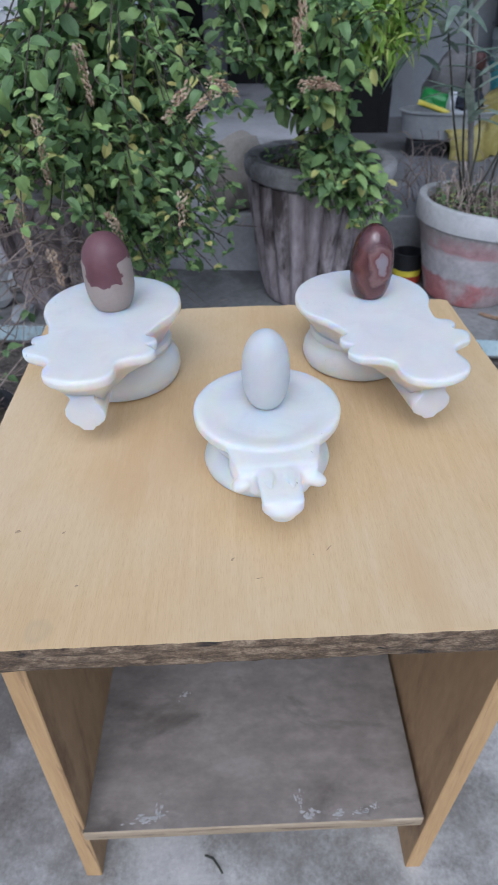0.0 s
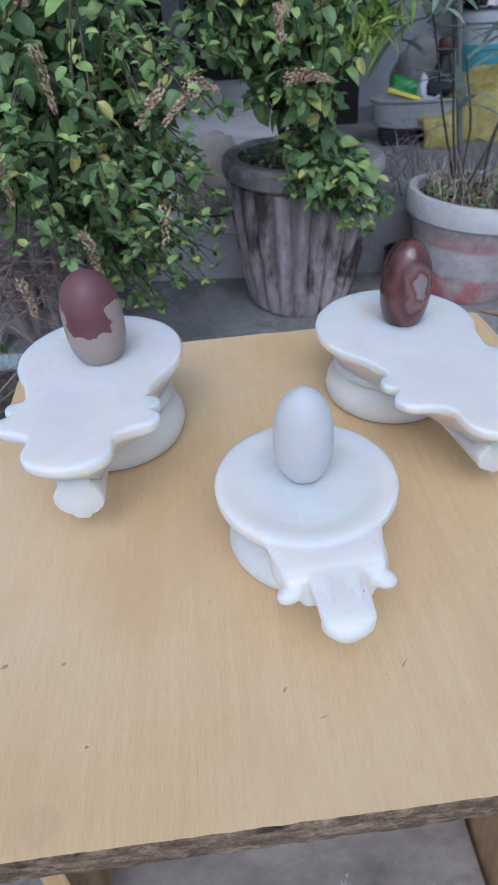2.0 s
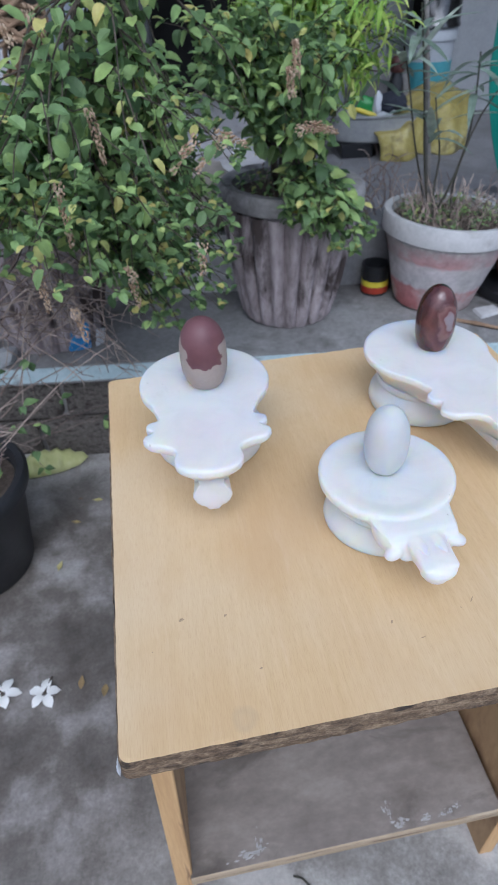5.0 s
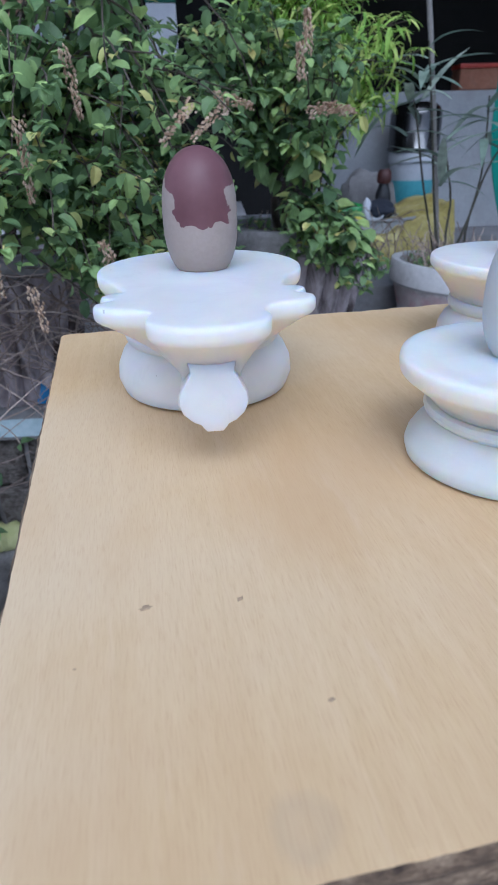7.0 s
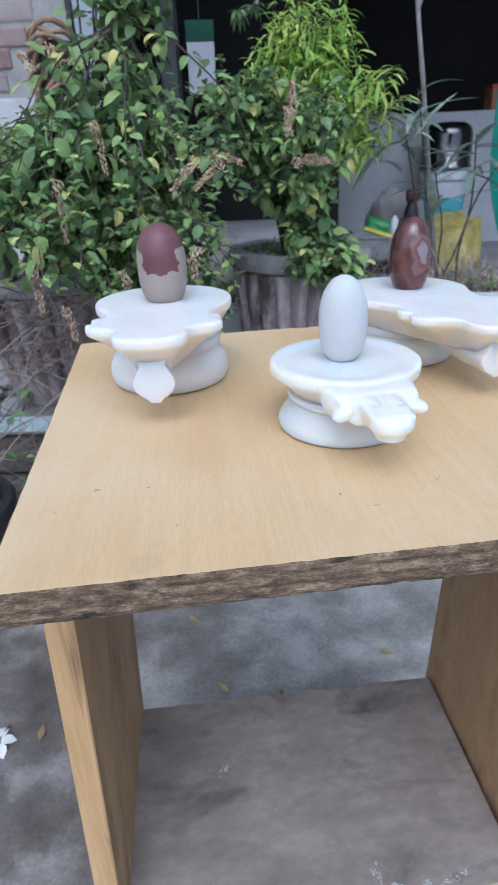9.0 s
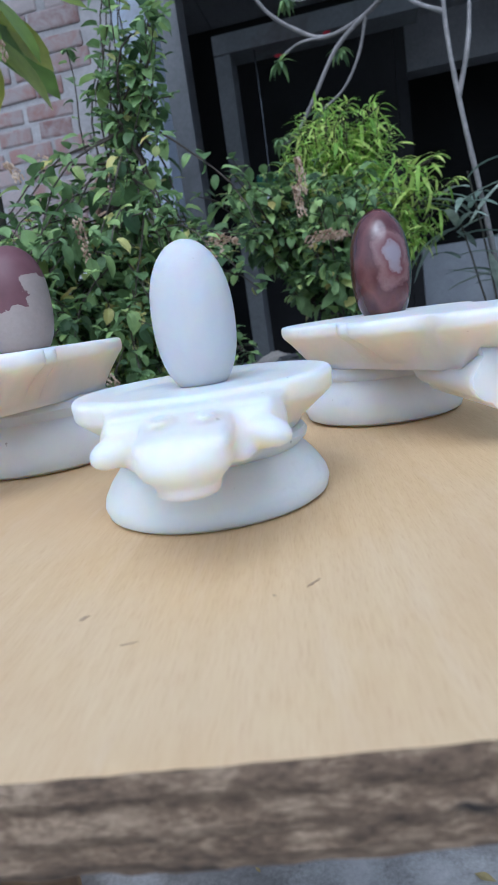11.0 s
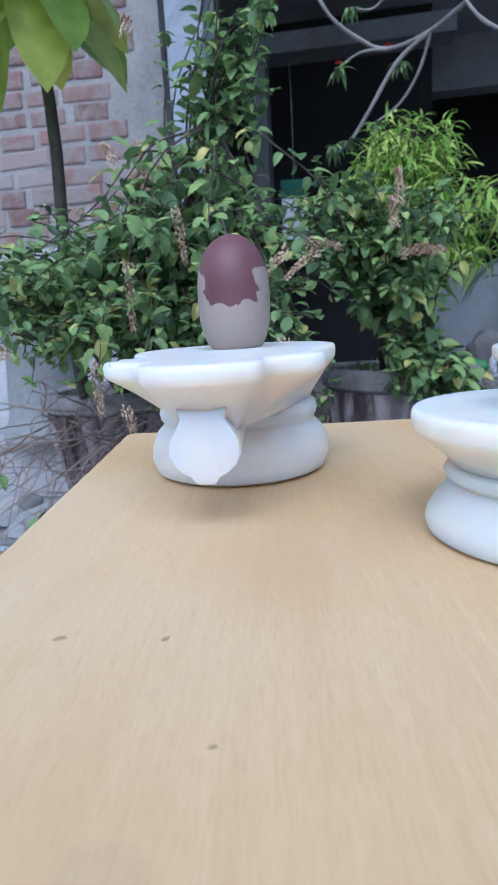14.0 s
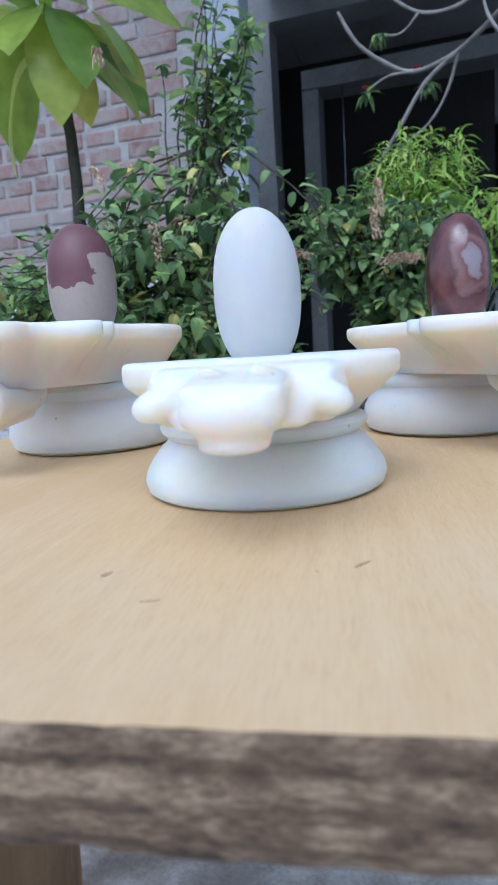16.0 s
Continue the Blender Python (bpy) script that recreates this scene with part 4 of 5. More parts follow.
# ---- plants ----
def leafy(stems, leaf_len, rnd, leaves, wood, pairs=7, start=0.3, width=0.62, droop=0.25, spread=1.0, radius=0.0022, shape=(0.0, 0.46, 0.80, 0.88, 1.0, 0.90, 0.86, 0.52, 0.0)):
    """Stems with leaves in opposite pairs and a tuft at the tip."""
    for line in stems:
        n = len(line) - 1
        wood_v, wood_f = tube_data(line, [radius * (1 - 0.7 * i / n) for i in range(n + 1)], 5)
        wood.add(wood_v, wood_f)
        turn = rnd.uniform(0, 6.28)
        for k in range(pairs):
            t = start + (1 - start) * (k + rnd.uniform(-0.2, 0.3)) / pairs
            i = min(n - 1, max(0, int(t * n)))
            p = line[i].lerp(line[i + 1], min(1, max(0, t * n - i)))
            d = (line[i + 1] - line[i]).normalized()
            side = d.cross(Vector((0.2, 0.3, 1))).normalized()
            up = side.cross(d)
            turn += 1.57 + rnd.uniform(-0.3, 0.3)
            for s in (0, math.pi):
                if rnd.random() < 0.12:
                    continue
                a = turn + s
                out = (side * math.cos(a) + up * math.sin(a)) * spread + d * rnd.uniform(0.2, 0.7) + Vector((0, -0.15, rnd.uniform(-0.1, 0.35)))
                size = leaf_len * rnd.uniform(0.42, 1.22) * (0.75 + 0.4 * math.sin(math.pi * min(1, t)))
                blade(leaves, p + out.normalized() * leaf_len * 0.2, out, Vector((rnd.uniform(-0.5, 0.5), rnd.uniform(-0.7, 0.2), 1)), size, size * width * rnd.uniform(0.85, 1.1), rnd.uniform(0.1, 0.62), droop * rnd.uniform(0.3, 1.8), shape, wave=rnd.uniform(0, 0.03))
        for _ in range(4):
            out = Vector((rnd.uniform(-1, 1), rnd.uniform(-1, 0.6), rnd.uniform(-0.2, 1)))
            size = leaf_len * rnd.uniform(0.35, 0.75)
            blade(leaves, line[-1], out, (0, -0.2, 1), size, size * width, 0.3, droop, shape)


def plume(heap, at, ahead, length, rnd, count=46, spread=0.0072, sides=5):
    """A dry seed spike: whorls of small husks along a drooping axis."""
    d = Vector(ahead).normalized()
    s = d.cross(Vector((0.3, 0.2, 1))).normalized()
    u = s.cross(d)
    for k in range(count):
        t = k / count
        a = k * 2.4 + rnd.uniform(-0.4, 0.4)
        p = Vector(at) + d * (length * t) + Vector((0, 0, -0.35 * length * t * t)) + (s * math.cos(a) + u * math.sin(a)) * spread * (1 - 0.55 * t) * rnd.uniform(0.5, 1.2)
        r = rnd.uniform(0.0012, 0.0025)
        top, low = p + d * r * 1.4, p - d * r * 1.4
        ring = [p + (s * math.cos(q) + u * math.sin(q)) * r for q in (0, 2.09, 4.19)]
        heap.add([top, low] + ring, [(0, 2, 3), (0, 3, 4), (0, 4, 2), (1, 3, 2), (1, 4, 3), (1, 2, 4)])


def in_clump(rnd, clumps):
    """A random place in one of several ellipsoids (center, radii, weight)."""
    c, r = rnd.choices([(c, r) for c, r, _ in clumps], [w for *_, w in clumps])[0]
    while True:
        v = Vector((rnd.uniform(-1, 1), rnd.uniform(-1, 1), rnd.uniform(-1, 1)))
        if 0.25 < v.length < 1:
            return Vector((c[0] + v.x * r[0], c[1] + v.y * r[1], c[2] + v.z * r[2]))


def shrub(name, at, label, category, clumps, count, leaf_len, seed, leaf_mat, wood_mat, hubs, plumes=(), **more):
    """A potted shrub: a few limbs fork into many stems that end inside the clumps."""
    rnd = random.Random(seed)
    o = Vector(at)
    t = thing(name, at, label, category)
    wood, leaves, seeds, limbs = Heap(), Heap(), Heap(), Heap()
    roots = []
    for hub in hubs:
        line = bent((0, 0, 0), Vector(hub) - o, 0.02, 0.015, 8, rnd)
        v, f = tube_data(line, [0.009 - 0.0006 * i for i in range(9)], 7)
        limbs.add(v, f)
        roots.append(line)
    stems = []
    for _ in range(count):
        tip = in_clump(rnd, clumps) - o
        line = min(roots, key=lambda g: (g[-1] - tip).length * rnd.uniform(0.7, 1.3))
        base = line[rnd.randint(4, 8)]
        stems.append(bent(base, tip, rnd.uniform(0.0, 0.05), 0.018, 8, rnd))
    leafy(stems, leaf_len, rnd, leaves, wood, **more)
    part("limb", limbs.data(), wood_mat, t, smooth=60)
    part("stemwork", wood.data(), wood_mat, t)
    part("foliage", leaves.data(), leaf_mat, t, kind="stuff")
    if plumes:
        for p, d, ln in plumes:
            seeds = Heap()
            plume(seeds, Vector(p) - o, d, ln, rnd, int(ln * 1200))
            part("seed_spike", seeds.data(), M["seed"], t, "dry tan seed spike")
    return t


RP = random.Random(5)
spikes = [((0.284, 1.070, 0.752), (0.5, -0.4, 0.1), 0.05), ((0.300, 1.075, 0.745), (-0.8, -0.3, -0.3), 0.05), ((0.262, 1.08, 0.748), (-0.8, -0.1, -0.5), 0.045),
          ((0.085, 0.974, 0.735), (0.05, -0.2, -1), 0.055), ((0.062, 1.15, 0.80), (0.1, -0.2, 1), 0.05), ((0.13, 1.05, 0.80), (0.2, -0.2, -1), 0.05), ((0.03, 1.0, 0.63), (0.1, -0.1, -1), 0.05), ((0.15, 1.02, 0.60), (0.1, 0, -1), 0.04)]
for _ in range(9):
    spikes.append(((RP.uniform(-0.25, 0.27), RP.uniform(0.93, 1.2), RP.uniform(0.58, 0.98)), (RP.uniform(-0.4, 0.4), -0.3, RP.choice((-1, 1))), RP.uniform(0.022, 0.040)))
shrub("basil_shrub", (-0.07, 1.545, LEDGE + 0.25), "large green basil shrub with dry seed spikes spilling forward", "shrub",
      [((0.10, 1.055, 0.690), (0.23, 0.17, 0.130), 5), ((-0.04, 1.12, 0.715), (0.15, 0.17, 0.115), 4), ((0.21, 1.15, 0.58), (0.13, 0.12, 0.14), 5), ((0.27, 1.20, 0.73), (0.10, 0.10, 0.080), 1.5), ((0.185, 1.20, 1.02), (0.085, 0.09, 0.18), 2.0)],
      380, 0.0268, 11, M["leaf"], M["stem"], [(-0.02, 1.35, 0.72), (-0.14, 1.36, 0.70), (0.08, 1.34, 0.62), (0.12, 1.30, 0.82), (0.17, 1.24, 0.95)], spikes, pairs=8, width=0.66, droop=0.48)
spikes = [((0.421, 1.125, 0.742), (0.6, -0.5, 0.2), 0.05), ((0.405, 1.12, 0.738), (0.9, -0.2, 0.3), 0.05), ((0.41, 1.14, 0.80), (-0.05, -0.1, 1), 0.07), ((0.405, 1.15, 0.775), (-0.1, -0.1, 1), 0.06)]
shrub("basil_shrub", (0.47, 1.54, LEDGE + 0.26), "green basil plant with dry seed spikes in a fluted pot", "shrub",
      [((0.43, 1.36, 0.785), (0.15, 0.15, 0.12), 5), ((0.48, 1.32, 0.57), (0.07, 0.05, 0.06), 1.1), ((0.57, 1.34, 0.50), (0.05, 0.04, 0.05), 0.7), ((0.33, 1.34, 0.83), (0.09, 0.12, 0.085), 1.6)],
      165, 0.0275, 23, M["leaf"], M["stem"], [(0.45, 1.46, 0.68), (0.42, 1.44, 0.70), (0.50, 1.40, 0.58)], spikes, pairs=8, width=0.66, droop=0.55)
shrub("aralia_shrub", (0.51, 1.60, LEDGE + 0.26), "lime green shrub with fine drooping leaves", "shrub",
      [((0.50, 1.50, 0.94), (0.10, 0.09, 0.09), 5), ((0.60, 1.48, 0.83), (0.10, 0.10, 0.09), 3), ((0.46, 1.50, 0.87), (0.10, 0.08, 0.08), 2.5)],
      230, 0.040, 31, M["lime"], M["stem"], [(0.51, 1.58, 0.82), (0.55, 1.58, 0.76)], (), pairs=7, width=0.19, droop=0.75)


def strap_plant(at, label, tips, seed, count=10, length=0.118, width=0.0155):
    """Bare stems that end in tufts of narrow arching leaves."""
    rnd = random.Random(seed)
    o = Vector(at)
    t = thing("strap_leaf_plant", at, label, "plant")
    wood, leaves = Heap(), Heap()
    for tip in tips:
        base = Vector((rnd.uniform(-0.05, 0.05), rnd.uniform(-0.04, 0.04), 0))
        line = bent(base, Vector(tip) - o, 0.0, 0.012, 8, rnd)
        v, f = tube_data(line, [0.0028 - 0.00014 * i for i in range(9)], 6)
        wood.add(v, f)
        for k in range(count):
            a = k * 2.4
            el = rnd.uniform(-0.15, 0.95)
            d = Vector((math.cos(a) * math.cos(el), math.sin(a) * math.cos(el), math.sin(el)))
            ln = length * rnd.uniform(0.7, 1.25)
            blade(leaves, line[-1] - Vector((0, 0, rnd.uniform(0, 0.09))), d, (0, 0, 1), ln, width * rnd.uniform(0.8, 1.2), 0.3, rnd.uniform(0.12, 0.62), (0.5, 0.85, 1.0, 0.95, 0.8, 0.5, 0.0))
    part("stemwork", wood.data(), M["dark_bark"], t, smooth=60)
    part("foliage", leaves.data(), M["grey_leaf"], t)
    return t


strap_plant((0.83, 1.510, LEDGE + 0.190), "thin grey-green strap-leaved plant in the painted pot", [(0.722, 1.49, 0.855), (0.700, 1.50, 0.79), (0.862, 1.51, 0.77), (0.772, 1.49, 0.70), (0.935, 1.52, 0.72)], 3)


def weeds(name, at, label, radius, seed, n_stem, n_leaf, height=0.07):
    """Dry grass stalks and small leaves on a pot's soil."""
    rnd = random.Random(seed)
    t = thing(name, at, label, "weeds", kind="stuff")
    straw, green = Heap(), Heap()
    for _ in range(n_stem):
        a, r = rnd.uniform(0, 6.28), radius * math.sqrt(rnd.random())
        b = Vector((r * math.cos(a), r * math.sin(a), 0))
        tip = b + Vector((rnd.uniform(-0.6, 0.6), rnd.uniform(-0.6, 0.6), rnd.uniform(0.2, 1))) * height * rnd.uniform(0.4, 1.3)
        v, f = tube_data(bent(b, tip, 0.01, 0.006, 4, rnd), 0.0009, 3)
        straw.add(v, f)
    for _ in range(n_leaf):
        a, r = rnd.uniform(0, 6.28), radius * math.sqrt(rnd.random())
        b = Vector((r * math.cos(a), r * math.sin(a), rnd.uniform(0.005, 0.03)))
        ln = rnd.uniform(0.008, 0.02)
        blade(green, b, (rnd.uniform(-1, 1), rnd.uniform(-1, 1), rnd.uniform(0, 0.8)), (0, 0, 1), ln, ln * 0.55, 0.2, 0.2, (0.0, 0.8, 1.0, 0.0))
    part("straw", straw.data(), M["twig"], t)
    part("greenery", green.data(), M["leaf"], t)
    return t


weeds("weeds", (0.842, 1.503, LEDGE + 0.190), "dry stalks and small weeds on the painted pot's soil", 0.114, 1, 230, 320, 0.085)
weeds("weeds", (1.085, 1.49, LEDGE + 0.15), "dry straw and weeds in the terracotta pot", 0.105, 2, 200, 160, 0.11)
weeds("weeds", (0.478, 1.530, LEDGE + 0.273), "small weeds on the fluted pot's soil", 0.115, 4, 40, 160, 0.04)
weeds("weeds", (-0.262, 1.095, 0.19), "dry weeds in the black pot", 0.11, 6, 60, 50, 0.07)


def dry_twigs(at, label, starts, count, seed, reach, leaf_count=0):
    rnd = random.Random(seed)
    o = Vector(at)
    t = thing("dry_twigs", at, label, "twigs", kind="stuff")
    wood, leaves = Heap(), Heap()
    for _ in range(count):
        a = Vector(rnd.choice(starts)) + Vector((rnd.uniform(-0.05, 0.05), rnd.uniform(-0.04, 0.04), rnd.uniform(-0.03, 0.03)))
        b = a + Vector((rnd.uniform(reach[0][0], reach[0][1]), rnd.uniform(reach[1][0], reach[1][1]), rnd.uniform(reach[2][0], reach[2][1])))
        line = bent(a - o, b - o, rnd.uniform(-0.02, 0.05), 0.02, 9, rnd)
        r = rnd.uniform(0.0009, 0.0020)
        v, f = tube_data(line, [r * (1 - 0.06 * i) for i in range(10)], 4)
        wood.add(v, f)
        for _ in range(rnd.randint(1, 3)):
            i = rnd.randint(3, 8)
            q = line[i] + Vector((rnd.uniform(-0.06, 0.06), rnd.uniform(-0.05, 0.05), rnd.uniform(-0.05, 0.04)))
            v, f = tube_data(bent(line[i], q, 0.004, 0.006, 4, rnd), r * 0.55, 3)
            wood.add(v, f)
            if leaf_count and rnd.random() < leaf_count:
                for _ in range(3):
                    ln = rnd.uniform(0.014, 0.028)
                    blade(leaves, q, (rnd.uniform(-1, 1), rnd.uniform(-1, 0.5), rnd.uniform(-1, 0.4)), (0, -0.3, 1), ln, ln * 0.6, 0.3, 0.4)
    part("twiggage", wood.data(), M["twig"], t)
    if leaves.v:
        part("foliage", leaves.data(), M["leaf"], t)
    return t


dry_twigs((-0.05, 1.45, LEDGE), "tangle of dry brown twigs hanging over the pot and ledge", [(-0.05, 1.40, 0.50), (-0.15, 1.40, 0.48), (0.05, 1.38, 0.48), (-0.1, 1.36, 0.40)], 105, 8, ((-0.22, 0.28), (-0.20, 0.06), (-0.22, 0.06)))
dry_twigs((0.73, 1.68, FLOOR), "dead curling vine and dry stalks between the pots", [(0.70, 1.69, 0.42), (0.76, 1.70, 0.42)], 20, 19, ((-0.09, 0.12), (-0.06, 0.05), (0.02, 0.15)))
dry_twigs((-0.26, 1.095, 0.19), "straggly thin branches with a few leaves rising from the black pot", [(-0.25, 1.10, 0.21)], 26, 9, ((0.0, 0.36), (-0.05, 0.20), (0.0, 0.28)), 0.45)


def bare_tree():
    """Grey bare branches that arch over the yard from the painted pot."""
    at = Vector((0.84, 1.60, LEDGE + 0.19))
    t = thing("bare_shrub", at, "grey leafless branching shrub rising from the painted pot", "shrub")
    rnd = random.Random(12)
    h = Heap()
    lines = [([(0.84, 1.60, 0.45), (0.80, 1.57, 0.62), (0.765, 1.56, 0.82), (0.735, 1.56, 1.0), (0.722, 1.57, 1.15), (0.74, 1.62, 1.32)], 0.0092),
             ([(0.735, 1.56, 1.0), (0.76, 1.56, 1.10), (0.775, 1.58, 1.25)], 0.008),
             ([(0.74, 1.62, 1.32), (0.70, 1.70, 1.30), (0.62, 1.82, 1.27), (0.53, 1.86, 1.255), (0.46, 1.86, 1.285), (0.40, 1.85, 1.33), (0.36, 1.85, 1.40)], 0.010),
             ([(0.62, 1.82, 1.27), (0.55, 1.84, 1.22), (0.49, 1.85, 1.13), (0.44, 1.85, 1.06), (0.40, 1.84, 1.035)], 0.0085),
             ([(0.70, 1.70, 1.30), (0.66, 1.76, 1.36), (0.58, 1.82, 1.42), (0.5, 1.84, 1.50)], 0.008),
             ([(0.74, 1.62, 1.32), (0.78, 1.70, 1.40), (0.86, 1.78, 1.46), (0.93, 1.8, 1.55)], 0.009),
             ([(0.78, 1.70, 1.40), (0.76, 1.76, 1.48), (0.70, 1.80, 1.58)], 0.007),
             ([(0.53, 1.86, 1.255), (0.47, 1.84, 1.245), (0.42, 1.84, 1.22)], 0.006),
             ([(0.62, 1.82, 1.27), (0.60, 1.84, 1.20), (0.56, 1.86, 1.14), (0.50, 1.86, 1.10)], 0.006),
             ([(0.66, 1.76, 1.36), (0.61, 1.80, 1.35), (0.54, 1.84, 1.37), (0.47, 1.86, 1.43), (0.42, 1.86, 1.50)], 0.0075),
             ([(0.54, 1.84, 1.37), (0.50, 1.86, 1.34), (0.45, 1.87, 1.35)], 0.005),
             ([(0.722, 1.57, 1.15), (0.68, 1.66, 1.22), (0.66, 1.74, 1.32), (0.67, 1.78, 1.45)], 0.007)]
    for pts, r in lines:
        p = [Vector(q) - at for q in pts]
        fine = []
        for i in range(len(p) - 1):
            a, b, c, d = p[max(i - 1, 0)], p[i], p[i + 1], p[min(i + 2, len(p) - 1)]
            for k in range(5):
                s = k / 5
                fine.append(0.5 * (2 * b + (c - a) * s + (2 * a - 5 * b + 4 * c - d) * s * s + (3 * b - a - 3 * c + d) * s ** 3))
        fine.append(p[-1])
        n = len(fine) - 1
        part("branch", tube_data(fine, [r * 0.68 * (1 - 0.45 * i / n) * (1 + 0.08 * math.sin(i * 1.7)) for i in range(n + 1)], 8), M["bark"], t, smooth=70)
    lv, pt = Heap(), Heap()
    for c in ((0.56, 1.86, 1.225), (0.50, 1.86, 1.10), (0.45, 1.87, 1.35), (0.42, 1.845, 1.215), (0.40, 1.84, 1.05), (0.44, 1.85, 1.06)):
        for k in range(13):
            a = k * 2.4
            d = Vector((math.cos(a), math.sin(a), rnd.uniform(-0.7, 0.5)))
            blade(lv, Vector(c) - at, d, (0, 0, 1), rnd.uniform(0.02, 0.05), 0.011, 0.3, 0.5)
    for c in ((0.418, 1.842, 1.226), (0.535, 1.862, 1.262)):
        for k in range(9):
            a = k * 2.4
            blade(pt, Vector(c) - at, (math.cos(a), math.sin(a), 0.5), (0, 0, 1), 0.011, 0.009, 0.2, 0.2, (0.2, 0.9, 1.0, 0.0))
    part("foliage", lv.data(), M["leaf"], t, kind="stuff")
    part("blossoms", pt.data(), M["red_petal"], t, "small red blossoms")
    return t


bare_tree()


def broad_leaf_tree():
    at = Vector((-0.095, 1.455, LEDGE))
    t = thing("broad_leaf_tree", at, "young tree with a dark thin trunk and long broad leaves", "tree")
    rnd = random.Random(4)
    line = bent((0, 0, 0), (-0.015, -0.125, 0.92), 0, 0.015, 12, rnd)
    part("trunk", tube_data(line, [0.014 - 0.0004 * i for i in range(13)], 10), M["dark_bark"], t, smooth=70)
    h = Heap()
    for k in range(17):
        a = k * 2.4 + 0.4
        el = rnd.uniform(-0.6, 0.6) if k < 12 else rnd.uniform(0.5, 1.2)
        d = Vector((math.cos(a) * math.cos(el), math.sin(a) * math.cos(el), math.sin(el)))
        ln = rnd.uniform(0.165, 0.225)
        blade(h, line[-1] + Vector((0, 0, rnd.uniform(-0.03, 0.06))), d, (0, 0, 1), ln, ln * rnd.uniform(0.42, 0.50), 0.16, rnd.uniform(0.35, 0.95), (0.1, 0.20, 0.36, 0.56, 0.76, 0.92, 1.0, 1.0, 0.92, 0.66, 0.0), wave=0.006)
    part("foliage", h.data(), M["big_leaf"], t, smooth=180)
    return t


broad_leaf_tree()

# ---- loose things round the pots ----
can = thing("paint_tin", (0.712, 1.575, LEDGE), "small dark tin with a red and yellow label, on the ledge", "tin")
tin_body = part("body", turned([(0, 0), (0.032, 0), (0.033, 0.003), (0.033, 0.068), (0.0345, 0.070), (0.0345, 0.074), (0.031, 0.074), (0.031, 0.02), (0, 0.02)], 40), M["black"], can, smooth=40)
part("label_band", turned([(0.0331, 0.006), (0.0336, 0.006), (0.0336, 0.022), (0.0331, 0.022)], 40), M["foil_red"], tin_body, "red printed band")
part("label_band", turned([(0.0331, 0.0225), (0.0336, 0.0225), (0.0336, 0.036), (0.0331, 0.036)], 40), M["foil_yellow"], tin_body, "yellow printed band")


def crumpled(w, h, seed, bulge=0.25, n=8):
    """A soft packet: two crumpled faces sealed at the edges."""
    rnd = random.Random(seed)
    v, f = [], []
    for side in (-1, 1):
        for j in range(n + 1):
            for i in range(n + 1):
                x, z = i / n - 0.5, j / n
                k = (1 - (2 * x) ** 4) * (1 - (2 * z - 1) ** 4)
                y = side * bulge * w * 0.5 * k * (0.7 + 0.5 * noise.noise(Vector((x * 6 + seed, z * 6, side))))
                v.append(Vector((x * w + 0.04 * w * noise.noise(Vector((z * 4, seed, 1))), y, z * h)))
    m = (n + 1) ** 2
    for s in (0, 1):
        for j in range(n):
            for i in range(n):
                a = s * m + j * (n + 1) + i
                q = (a, a + 1, a + n + 2, a + n + 1)
                f.append(q if s == 0 else q[::-1])
    return v, f


pk = thing("packet", (-0.012, 1.445, LEDGE), "crumpled blue and white printed packet on the ledge", "packet", turn=15, tilt=(-12, 6))
part("wrapper", crumpled(0.050, 0.062, 3), M["foil_blue"], pk, smooth=60)
part("flap", crumpled(0.026, 0.040, 5), M["bucket"], pk, "white crumpled flap", smooth=60, at=pose(0.045, 0.004, 0.002, 0, 12, 30))
rag = thing("debris", (0.925, 1.400, LEDGE), "flat white broken shard on the ledge", "debris", turn=20)
part("shard", box8([(-0.035, -0.02, 0), (0.03, -0.025, 0), (0.038, 0.012, 0), (-0.02, 0.024, 0)], [(-0.03, -0.018, 0.007), (0.027, -0.02, 0.005), (0.034, 0.01, 0.006), (-0.018, 0.02, 0.008)], 0.002), M["white_rim"], rag)
stick = thing("stick", (0.872, 1.345, LEDGE + 0.004), "short broken brown stick on the ledge", "stick", turn=-22)
part("wood", tube_data(bent((-0.05, 0.02, 0), (0.05, -0.015, 0.002), 0, 0.002, 6), [0.004, 0.0045, 0.004, 0.005, 0.0045, 0.004, 0.0035], 7), M["rope"], stick, smooth=50)

tub = thing("basin", (1.279, 3.222, LOW), "shallow grey oval basin raised on added black blocks", "basin", turn=-7, size=1.4)
b = turned([(0, 0.044), (0.098, 0.044), (0.108, 0.050), (0.113, 0.075), (0.117, 0.118), (0.124, 0.122), (0.124, 0.128), (0.113, 0.128), (0.107, 0.080), (0.092, 0.060), (0, 0.054)], 56)
bmesh.ops.scale(b, vec=(1.38, 0.68, 1.0), verts=b.verts)
part("body", b, M["trough"], tub, smooth=40)
# black blocks added to fill the dark area below the basin
for x in (-0.130, 0.025):
    part("support_brick", box(x, x + 0.105, -0.06, 0.06, 0, 0.043, 0.003), M["black"], tub)
pk = thing("packet", (1.181, 3.208, LOW + 0.176), "glossy green, yellow and white printed packet on the basin", "packet", turn=-20, tilt=(-20, 16), size=1.4)
part("wrapper", crumpled(0.100, 0.055, 9, 0.4), M["foil_green"], pk, smooth=60)
part("seal", crumpled(0.104, 0.014, 12, 0.08), M["foil_yellow"], pk, "yellow sealed edge", smooth=60, at=pose(0, -0.012, 0.0))
